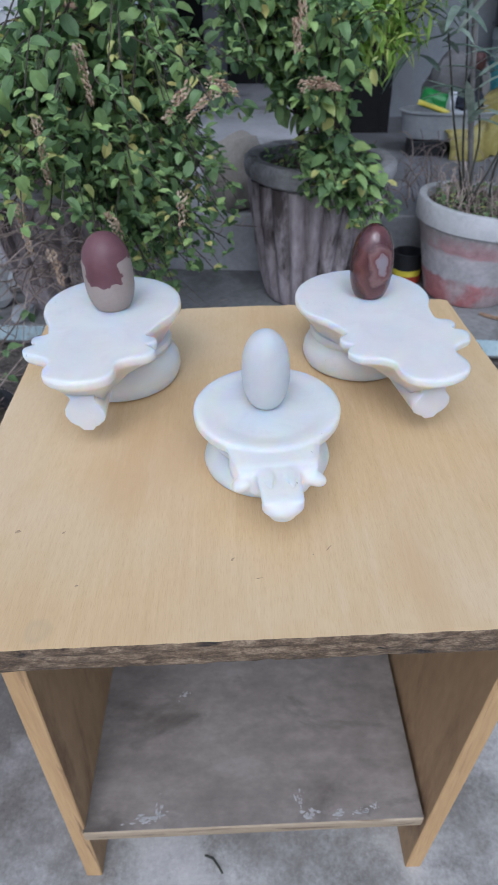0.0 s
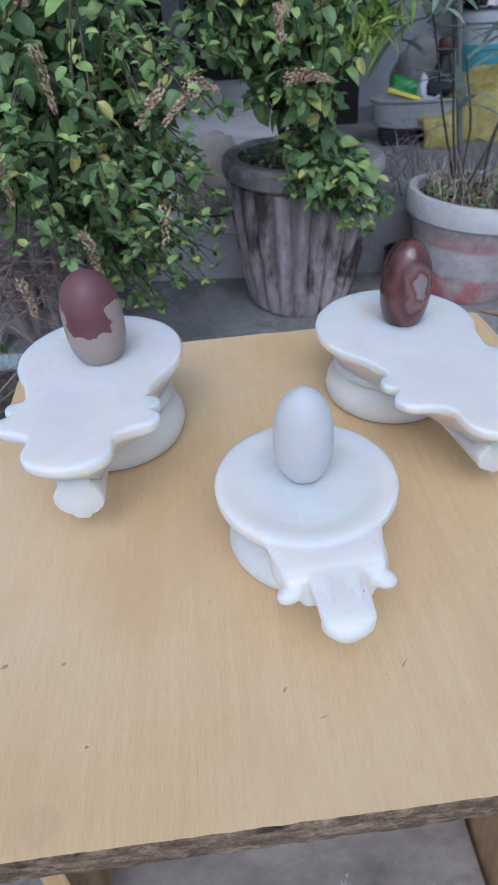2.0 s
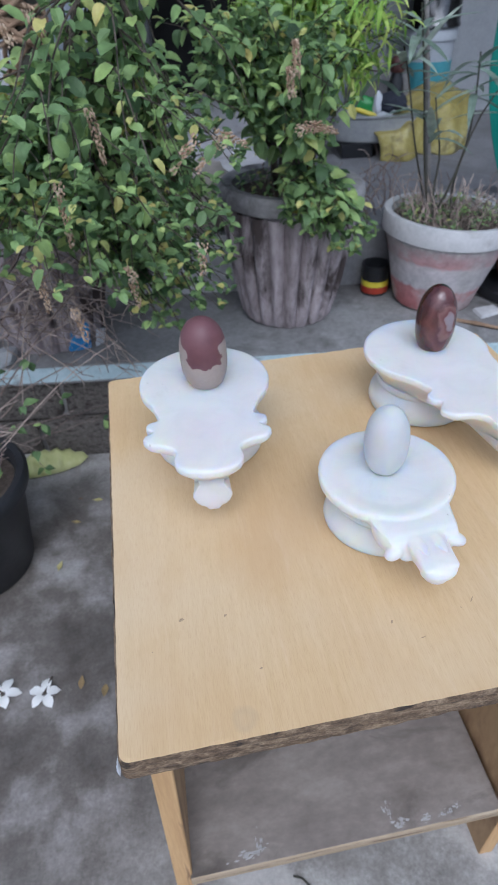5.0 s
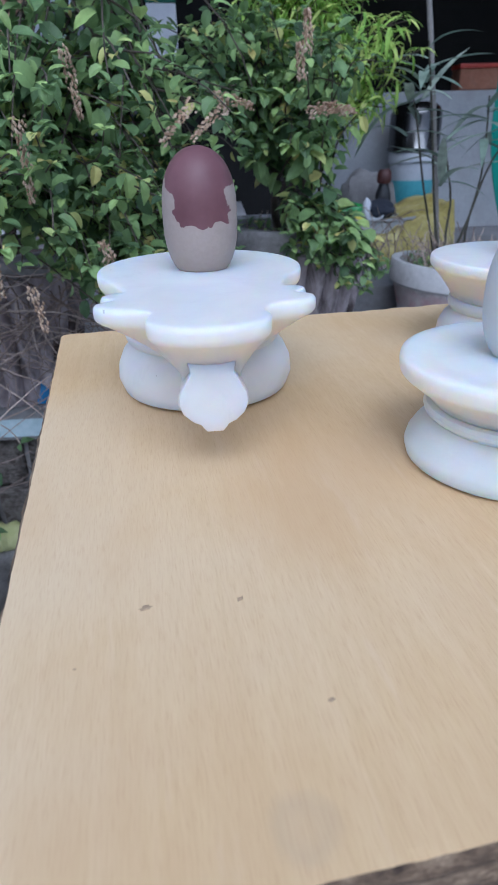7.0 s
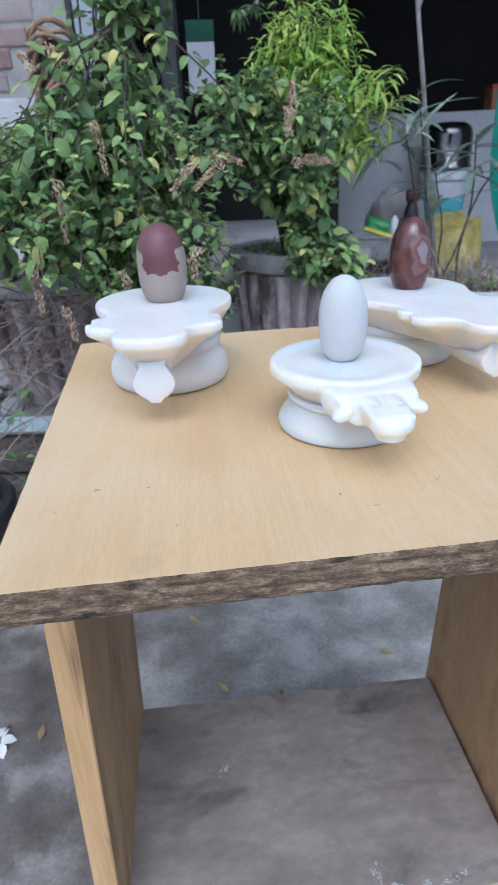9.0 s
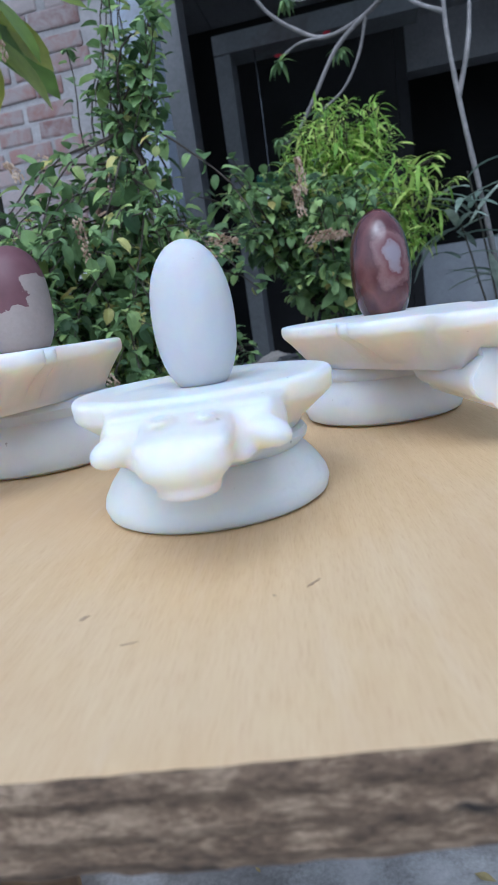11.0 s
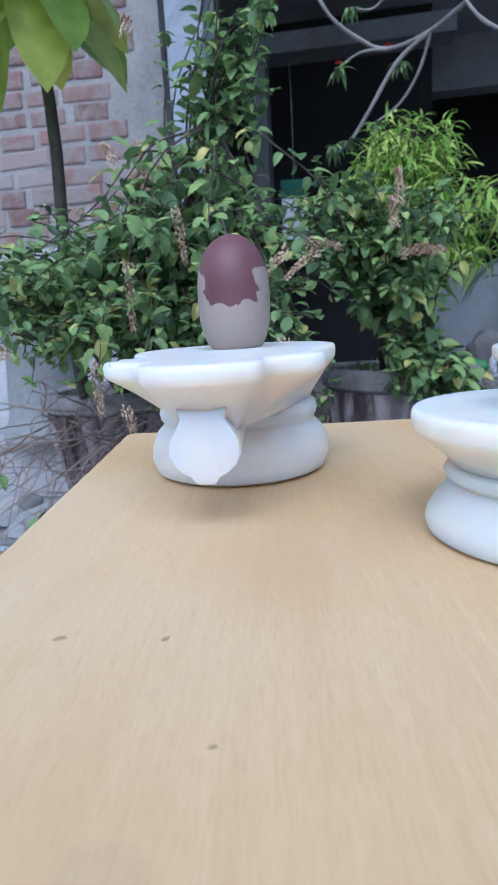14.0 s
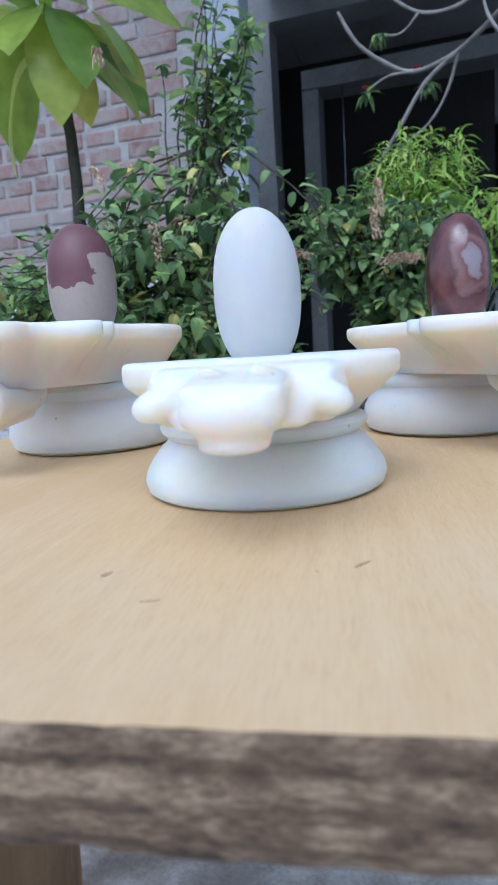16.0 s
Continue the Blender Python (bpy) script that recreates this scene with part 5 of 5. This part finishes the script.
part("flap", crumpled(0.035, 0.05, 14, 0.2), M["bucket"], pk, "white corner", smooth=60, at=pose(0.070, -0.01, 0.0, 0, 25, 0))


def draped(w, d, h, seed, folds=3, n=18, rise=0.0, crease=0.0):
    """A cloth or sack that lies over something: top, front fall, uneven hem."""
    v, f = [], []
    for j in range(n + 1):
        for i in range(n + 1):
            x, t = i / n - 0.5, j / n
            y = d * (1 - min(1, t * 2)) - 0.10 * d * max(0, t * 2 - 1)
            z = h * (1 - max(0.0, t * 2 - 1) ** 1.1)
            k = noise.noise(Vector((x * 4 + seed, t * 3, 2)))
            z += crease * h * (abs(noise.noise(Vector((x * 7 + seed, t * 6, 5)))) - 0.2) * min(1, 3 * t)
            v.append(Vector((x * w * (1 + 0.12 * k), y + 0.10 * d * math.sin(x * 6.28 * folds + seed) * t, (z + 0.10 * h * k) * (1 + rise * x * 2))))
    for j in range(n):
        for i in range(n):
            a = j * (n + 1) + i
            f.append((a, a + 1, a + n + 2, a + n + 1))
    return v, f


def thick(ob, by):
    s = ob.modifiers.new("thickness", "SOLIDIFY")
    s.thickness = by
    return ob


sk = thing("plastic_sack", (1.489, 3.124, LOW), "yellow printed plastic sack draped in a heap", "sack", turn=12, size=1.4)
thick(part("sheet", draped(0.33, 0.24, 0.118, 2, 2, 28, 0.42, 0.22), M["sack"], sk, smooth=60, at=pose(-0.012, 0, 0)), 0.003)
bk = thing("bucket", (1.737, 3.81, LOW), "white plastic bucket with a teal print", "bucket", size=1.4)
bucket_body = part("body", turned([(0, 0), (0.072, 0), (0.076, 0.004), (0.088, 0.270), (0.094, 0.275), (0.095, 0.300), (0.091, 0.310), (0.085, 0.300), (0.075, 0.02), (0, 0.02)], 48), M["bucket"], bk, smooth=40)
part("print_band", turned([(0.0801, 0.08), (0.0812, 0.08), (0.0870, 0.21), (0.0856, 0.21)], 48), M["teal"], bucket_body, "teal printed band")
jr = thing("steel_pot", (1.737, 3.81, LOW + 0.4354), "dark upturned steel pot on the bucket", "pot", size=1.4)
part("body", turned([(0, 0), (0.096, 0), (0.102, 0.004), (0.102, 0.014), (0.098, 0.018), (0.098, 0.125), (0.090, 0.152), (0.064, 0.170), (0, 0.174)], 48), M["steel"], jr, smooth=45)

jug = thing("jug", (1.384, 3.320, LOW), "slim dark plastic jug with a dull red cap beside the bucket", "jug")
part("body", turned([(0, 0), (0.036, 0), (0.040, 0.006), (0.041, 0.22), (0.036, 0.27), (0.026, 0.300), (0.024, 0.315), (0, 0.315)], 32), M["black"], jug, smooth=40)
part("cap", turned([(0.0, 0.317), (0.030, 0.317), (0.035, 0.328), (0.034, 0.362), (0.024, 0.378), (0, 0.380)], 32), M["maroon"], jug, "dull red cap", smooth=40)


def heap_of_cloth(name, at, label, category, size, seed, mat, turn=0.0):
    """A slumped sack or a bundle of cloth with creases and a flat foot."""
    t = thing(name, at, label, category, turn=turn)
    b = bmesh.new()
    bmesh.ops.create_icosphere(b, subdivisions=4, radius=1.0)
    for vtx in b.verts:
        q = vtx.co.copy()
        k = 1 + 0.24 * noise.noise(q * 1.5 + Vector((seed, 1, 0))) + 0.22 * abs(noise.noise(q * 3.0 + Vector((0, seed, 0)))) - 0.10 * abs(noise.noise(q * 7.0))
        vtx.co = Vector((q.x * size[0] * k, q.y * size[1] * k, max(0.0, size[2] * (0.8 + q.z * k))))
    part("sheet", b, mat, t, smooth=50)
    return t


heap_of_cloth("cloth_bundle", (1.325, 3.215, LOW + 0.170), "dark navy cloth bundled in the basin", "cloth", (0.085, 0.055, 0.045), 3, M["navy"], 10)
heap_of_cloth("rag", (1.255, 3.185, LOW + 0.172), "small white rag lying in the basin", "rag", (0.022, 0.020, 0.050), 7, M["white_cloth"], 30)
heap_of_cloth("grey_sack", (1.369, 3.523, LOW), "slumped grey-brown sack by the window wall", "sack", (0.15, 0.11, 0.20), 5, M["grey_cloth"], -7)


def tarpaulin():
    t = thing("tarpaulin", (1.2445, 1.732, FLOOR), "green tarpaulin hanging in loose folds", "tarpaulin", turn=-7, size=0.85)
    v, f = [], []
    n, m = 40, 26
    for j in range(m + 1):
        for i in range(n + 1):
            x, z = i / n, j / m
            y = 0.035 * math.sin(x * 19) * (0.4 + 0.6 * (1 - z)) + 0.02 * noise.noise(Vector((x * 5, z * 4, 3)))
            low = max(0.0, 1 - z / 0.24)
            v.append(Vector((-0.268 + 0.798 * x + 0.12 * low ** 1.5 * (1 - x), y, 1.6 * z)))
    for j in range(m):
        for i in range(n):
            a = j * (n + 1) + i
            f.append((a, a + 1, a + n + 2, a + n + 1))
    thick(part("sheet", (v, f), M["tarp"], t, smooth=60), 0.002)
    return t


tarpaulin()
heap_of_cloth("beige_sack", (0.315, 1.74, FLOOR), "crumpled beige cloth sack heaped on the verandah", "sack", (0.085, 0.07, 0.085), 3, M["cloth"], 10)

rp = thing("rope_stake", (-0.06, 1.99, FLOOR), "thick stake wound with brown coir rope", "stake")
part("stake", tube_data(bent((0, 0, 0), (0.01, 0, 0.62), 0, 0.004, 6), 0.046, 12), M["dark_bark"], rp, smooth=60)
RK = random.Random(17)
for turns, z0, z1, fat in ((9, 0.29, 0.50, 0.0062), (8, 0.40, 0.62, 0.0066), (6, 0.33, 0.60, 0.0055), (4, 0.45, 0.62, 0.0058)):
    hp, n = [], turns * 16
    ph, lean, way = RK.uniform(0, 20), RK.uniform(0.015, 0.055), RK.uniform(0, 6.3)
    for k in range(n):
        a, t = k * math.tau / 16, k / n
        rr = 0.056 + 0.020 * noise.noise(Vector((k * 0.09, ph, 0)))
        z = z0 + (z1 - z0) * t + 0.045 * noise.noise(Vector((k * 0.06, ph, 5))) + lean * math.sin(a + way + k * 0.04)
        hp.append(Vector((rr * math.cos(a), rr * math.sin(a), max(0.01, z))))
    part("rope", tube_data(hp, fat, 6), M["rope"], rp, "tangled coir rope", smooth=70)

wc = thing("wash_stand", (-0.335, 1.80, FLOOR), "cement stand draped with a white cloth", "stand", turn=-7)
part("column", turned([(0, 0), (0.11, 0), (0.115, 0.01), (0.095, 0.06), (0.085, 0.22), (0.10, 0.30), (0.12, 0.34), (0, 0.34)], 40), M["plaster"], wc, smooth=40)
thick(part("cloth", draped(0.28, 0.20, 0.075, 4, 2), M["white_cloth"], wc, "bluish white cloth", smooth=60, at=pose(0, -0.09, 0.325)), 0.004)
tw = thing("hanging_towel", (0.357, 3.020, 0.972), "white cloth with a green top hanging in the doorway", "towel", size=0.75)
part("cloth", crumpled(0.145, 0.24, 17, 0.08), M["white_cloth"], tw, smooth=60)
part("band", crumpled(0.15, 0.095, 18, 0.08), M["green_cloth"], tw, "dark green upper part", smooth=60, at=pose(0, -0.004, 0.242))

part("cord", tube_data([(0, 0.0, 0.33), (0.002, 0.006, 0.65), (0, 0.01, 0.975)], 0.004, 6), M["steel"], tw)

rbx = thing("storage_box", (2.185, 4.006, 0.905), "brick-red box with a darker lid on the window sill", "box", turn=-7, size=1.45)
part("body", box(-0.095, 0.095, -0.045, 0.045, 0.0, 0.072, 0.004), M["terracotta"], rbx)
part("lid", box(-0.099, 0.099, -0.049, 0.049, 0.0722, 0.088, 0.003), M["foil_red"], rbx, "darker red lid")

RR = random.Random(14)
for k, (x, y, w) in enumerate(((-0.26, 1.50, 0.10), (-0.17, 1.43, 0.06), (-0.34, 1.56, 0.12), (-0.30, 1.46, 0.05), (-0.42, 1.52, 0.09), (-0.22, 1.60, 0.08))):
    rb = thing("rubble_stone", (x, y, LEDGE), "pale broken concrete lump lying on the ledge", "stone", "rubble on the ledge", turn=RR.uniform(0, 360))
    bm = bmesh.new()
    bmesh.ops.create_icosphere(bm, subdivisions=2, radius=1.0)
    for vtx in bm.verts:
        q = vtx.co * (1 + 0.35 * noise.noise(vtx.co * 1.6 + Vector((k * 3, 0, 0))))
        vtx.co = Vector((q.x * w * 0.55, q.y * w * 0.4, max(0.0, w * 0.22 + q.z * w * 0.32)))
    part("lump", bm, M["trough"], rb, smooth=25)

# ---- on the ground ----


def blossom(at, turn, seed):
    rnd = random.Random(seed)
    t = thing("fallen_blossom", at, "fallen white five-petalled blossom on the concrete", "flower", "fallen blossoms", turn=turn)
    for k in range(5):
        h = Heap()
        a = math.tau * k / 5
        blade(h, (0.004 * math.cos(a), 0.004 * math.sin(a), 0.004), (math.cos(a), math.sin(a), 0.35), (0, 0, 1), 0.025 * rnd.uniform(0.85, 1.1), 0.017, 0.25, 0.5, (0.35, 0.8, 1.0, 0.85, 0.0))
        part("petal", h.data(), M["petal"], t, smooth=180)
    part("stalk", tube_data([(0, 0, 0.005), (0.008, 0.015, 0.004), (0.014, 0.028, 0.003)], 0.0016, 6), M["stem"], t)
    return t


blossom((-0.09, 0.774, 0.001), 10, 1)
blossom((-0.158, 0.786, 0.001), 70, 2)


def fallen_leaves():
    rnd = random.Random(21)
    t = thing("fallen_leaves", (0, 1.0, 0), "small dry and yellow leaves lying on the concrete", "leaves", kind="stuff")
    h = Heap()
    for _ in range(15):
        p = Vector((rnd.uniform(-0.2, 0.7), rnd.uniform(-0.25, 0.35), 0.002))
        ln = rnd.uniform(0.010, 0.026)
        a = rnd.uniform(0, 6.28)
        blade(h, p, (math.cos(a), math.sin(a), 0.08), (0, 0, 1), ln, ln * 0.45, 0.3, -0.1)
    part("foliage", h.data(), M["dry_leaf"], t)


fallen_leaves()
hk = thing("seed_husk", (-0.14, 1.375, 0.0), "pale green curved husk lying on the ground", "husk", turn=8)
v, f = [], []
for j in range(9):
    for i in range(21):
        x, w = i / 20 - 0.5, j / 8 - 0.5
        b = 0.052 * (1 - (2 * x) ** 2) ** 0.5 * (1 + 0.12 * math.sin(i * 2.1))
        v.append(Vector((x * 0.19, w * b * 1.6, 0.004 + 0.035 * (1 - (2 * w) ** 2) * (1 - (2 * x) ** 2) + 0.004 * math.sin(i * 2.1))))
for j in range(8):
    for i in range(20):
        a = j * 21 + i
        f.append((a, a + 1, a + 22, a + 21))
thick(part("shell", (v, f), M["pale_green"], hk, smooth=60), 0.004)
tg = thing("twig", (0.268, 0.447, 0.0015), "tiny bent dark twig on the concrete", "twig")
part("wood", tube_data([(-0.012, 0.010, 0), (-0.002, 0.006, 0.001), (0.006, -0.004, 0.001), (0.010, -0.010, 0)], 0.0013, 5), M["dark_bark"], tg)

# ---- nicks and scuffs on the stool ----


def patches(rnd, length, width, blobs):
    """Thin irregular patches: one, or a scatter of small ones."""
    pieces = []
    for b in range(blobs):
        n = 18
        k = 1.0 if blobs == 1 else rnd.uniform(0.10, 0.45)
        cx, cy = (0, 0) if blobs == 1 else (rnd.gauss(0, 0.34) * length, rnd.gauss(0, 0.34) * width)
        ph = rnd.uniform(0, 9)
        pts = []
        for i in range(n):
            a = math.tau * i / n
            q = 0.85 + 0.8 * noise.noise(Vector((math.cos(a) * 2.2 + ph, math.sin(a) * 2.2, b)))
            pts.append((cx + math.cos(a) * length / 2 * q * k, cy + math.sin(a) * width / 2 * q * k))
        top = [Vector((cx + (x - cx) * 0.7, cy + (y - cy) * 0.7, 0.00014)) for x, y in pts]
        pieces.append(loop_mesh([[Vector((x, y, 0.0)) for x, y in pts], top]))
    return joined(*pieces)


def nick(at, length, width, turn):
    ob = part("nick", patches(random.Random(int(at[0] * 9999)), length, width, 1), M["speck"], at=pose(*at, 0, 0, turn))
    return tagged(ob, "tiny dark nick in the tan tabletop", "nick")


for x, y, ln, w, a in ((0.222, 0.406, 0.0030, 0.0020, 10), (0.313, 0.423, 0.0042, 0.0022, 50), (0.175, 0.451, 0.0055, 0.0035, 20), (0.372, 0.430, 0.0085, 0.0012, 50), (0.329, 0.408, 0.0055, 0.0009, 12), (0.362, 0.425, 0.0012, 0.0012, 0), (0.205, 0.449, 0.0035, 0.0025, 40), (0.155, 0.430, 0.0014, 0.0010, 0)):
    nick((x, y, TOP + 0.0002), ln * 0.8, w * 0.75, a)
RC = random.Random(44)
marks = []
for x, y, ln, w, a in ((0.205, 0.447, 0.028, 0.009, 8), (0.215, 0.456, 0.008, 0.020, 0), (0.38, 0.449, 0.015, 0.009, 0), (0.41, 0.447, 0.013, 0.006, 12), (0.435, 0.449, 0.015, 0.006, 0), (0.37, 0.462, 0.006, 0.015, 0), (0.235, 0.590, 0.013, 0.006, 50), (0.45, 0.455, 0.006, 0.006, 0)):
    b = patches(RC, ln, w, 16)
    bmesh.ops.transform(b, matrix=pose(x, y, 0.1422, 0, 0, a), verts=b.verts)
    marks.append(b)
tagged(part("scuffs", joined(*marks), M["chalk"]), "white paint scuffs scattered on the grey shelf", "scuffs", kind="stuff")
film = part("torn_film", crumpled(0.008, 0.008, 31, 0.35), M["white_cloth"], the_stool, "scrap of torn white film at the corner", at=pose(0.1320 - 0.33, 0.3660 - 0.57, TOP - 0.0135, 0, 8, 92))

# ---- single bricks and stones, last ----
bm = box(0, 0.205, 0, 0.02, 0, 0.064, 0.009, 2)
me = bpy.data.meshes.new("brick")
bmesh.ops.recalc_face_normals(bm, faces=bm.faces)
bm.to_mesh(me)
bm.free()


def brick_material():
    m, n, l, b = material("weathered_brick", 0.92)
    o = n.new("ShaderNodeObjectInfo")
    c = ramp(n, l, o.outputs["Random"], (0.0, (0.14, 0.058, 0.048)), (0.35, (0.215, 0.098, 0.078)), (0.72, (0.28, 0.148, 0.120)), (0.90, (0.33, 0.255, 0.235)), (1.0, (0.38, 0.35, 0.345)))
    v = coords(n, l)
    f = noisy(n, l, v, 22, 5, 0.65)
    g = n.new("ShaderNodeNewGeometry")
    s = ramp(n, l, noisy(n, l, g.outputs["Position"], 16, 5, 0.7, 0.5), (0.40, (0.10, 0.10, 0.10)), (0.58, (0.9, 0.9, 0.9)))
    c = mixed(n, l, s, c, (0.27, 0.245, 0.235))
    c = mixed(n, l, math_node(n, l, "MULTIPLY", f, 0.4), c, (0.30, 0.24, 0.225))
    l.new(c, b.inputs["Base Color"])
    bumped(n, l, b, noisy(n, l, v, 90, 4, 0.7), 0.8, 0.005)
    return m


me.materials.append(brick_material())
RB = random.Random(2)
z, row = 0.945, 0
while z < 2.3:
    u = -1.95 + (0.11 if row % 2 else 0.0)
    while u < -0.82:
        long = RB.uniform(0.085, 0.175)
        o = new("brick", me)
        o.parent = brick_wall
        o.matrix_basis = pose(u + RB.uniform(-0.006, 0.006), 0.9345 + RB.uniform(-0.003, 0.003), z + RB.uniform(-0.004, 0.004), RB.uniform(-1, 1), RB.uniform(-2.0, 2.0), 0) @ Matrix.Diagonal((long / 0.205, 1, RB.uniform(0.70, 0.90), 1))
        u += long + RB.uniform(0.008, 0.024)
    z, row = z + 0.060, row + 1
RS = random.Random(6)
stones = []
for k in range(3):
    bm = box(-0.5, 0.5, 0, 0.5, 0, 1, 0.09, 2)
    for vtx in bm.verts:
        vtx.co += Vector((noise.noise(vtx.co * 3 + Vector((k, 0, 0))), noise.noise(vtx.co * 3 + Vector((0, k, 5))), noise.noise(vtx.co * 3 + Vector((9, 0, k))))) * 0.10
    q = bpy.data.meshes.new("stone_block")
    bmesh.ops.recalc_face_normals(bm, faces=bm.faces)
    bm.to_mesh(q)
    bm.free()
    q.materials.append(M["stone"])
    q.polygons.foreach_set("use_smooth", [True] * len(q.polygons))
    stones.append(q)
for row, (z, h) in enumerate(((0.0, 0.105), (0.108, 0.098))):
    u = -1.4 + 0.1 * row
    while u < 1.3:
        w = RS.uniform(0.14, 0.24)
        o = new("stone_block", RS.choice(stones))
        o.parent = riser
        o.matrix_basis = pose(u + w / 2, RS.uniform(0.012, 0.03), z, 0, 0, RS.uniform(-2, 2)) @ Matrix.Diagonal((w * 0.94, 0.09, h * 0.96, 1))
        u += w
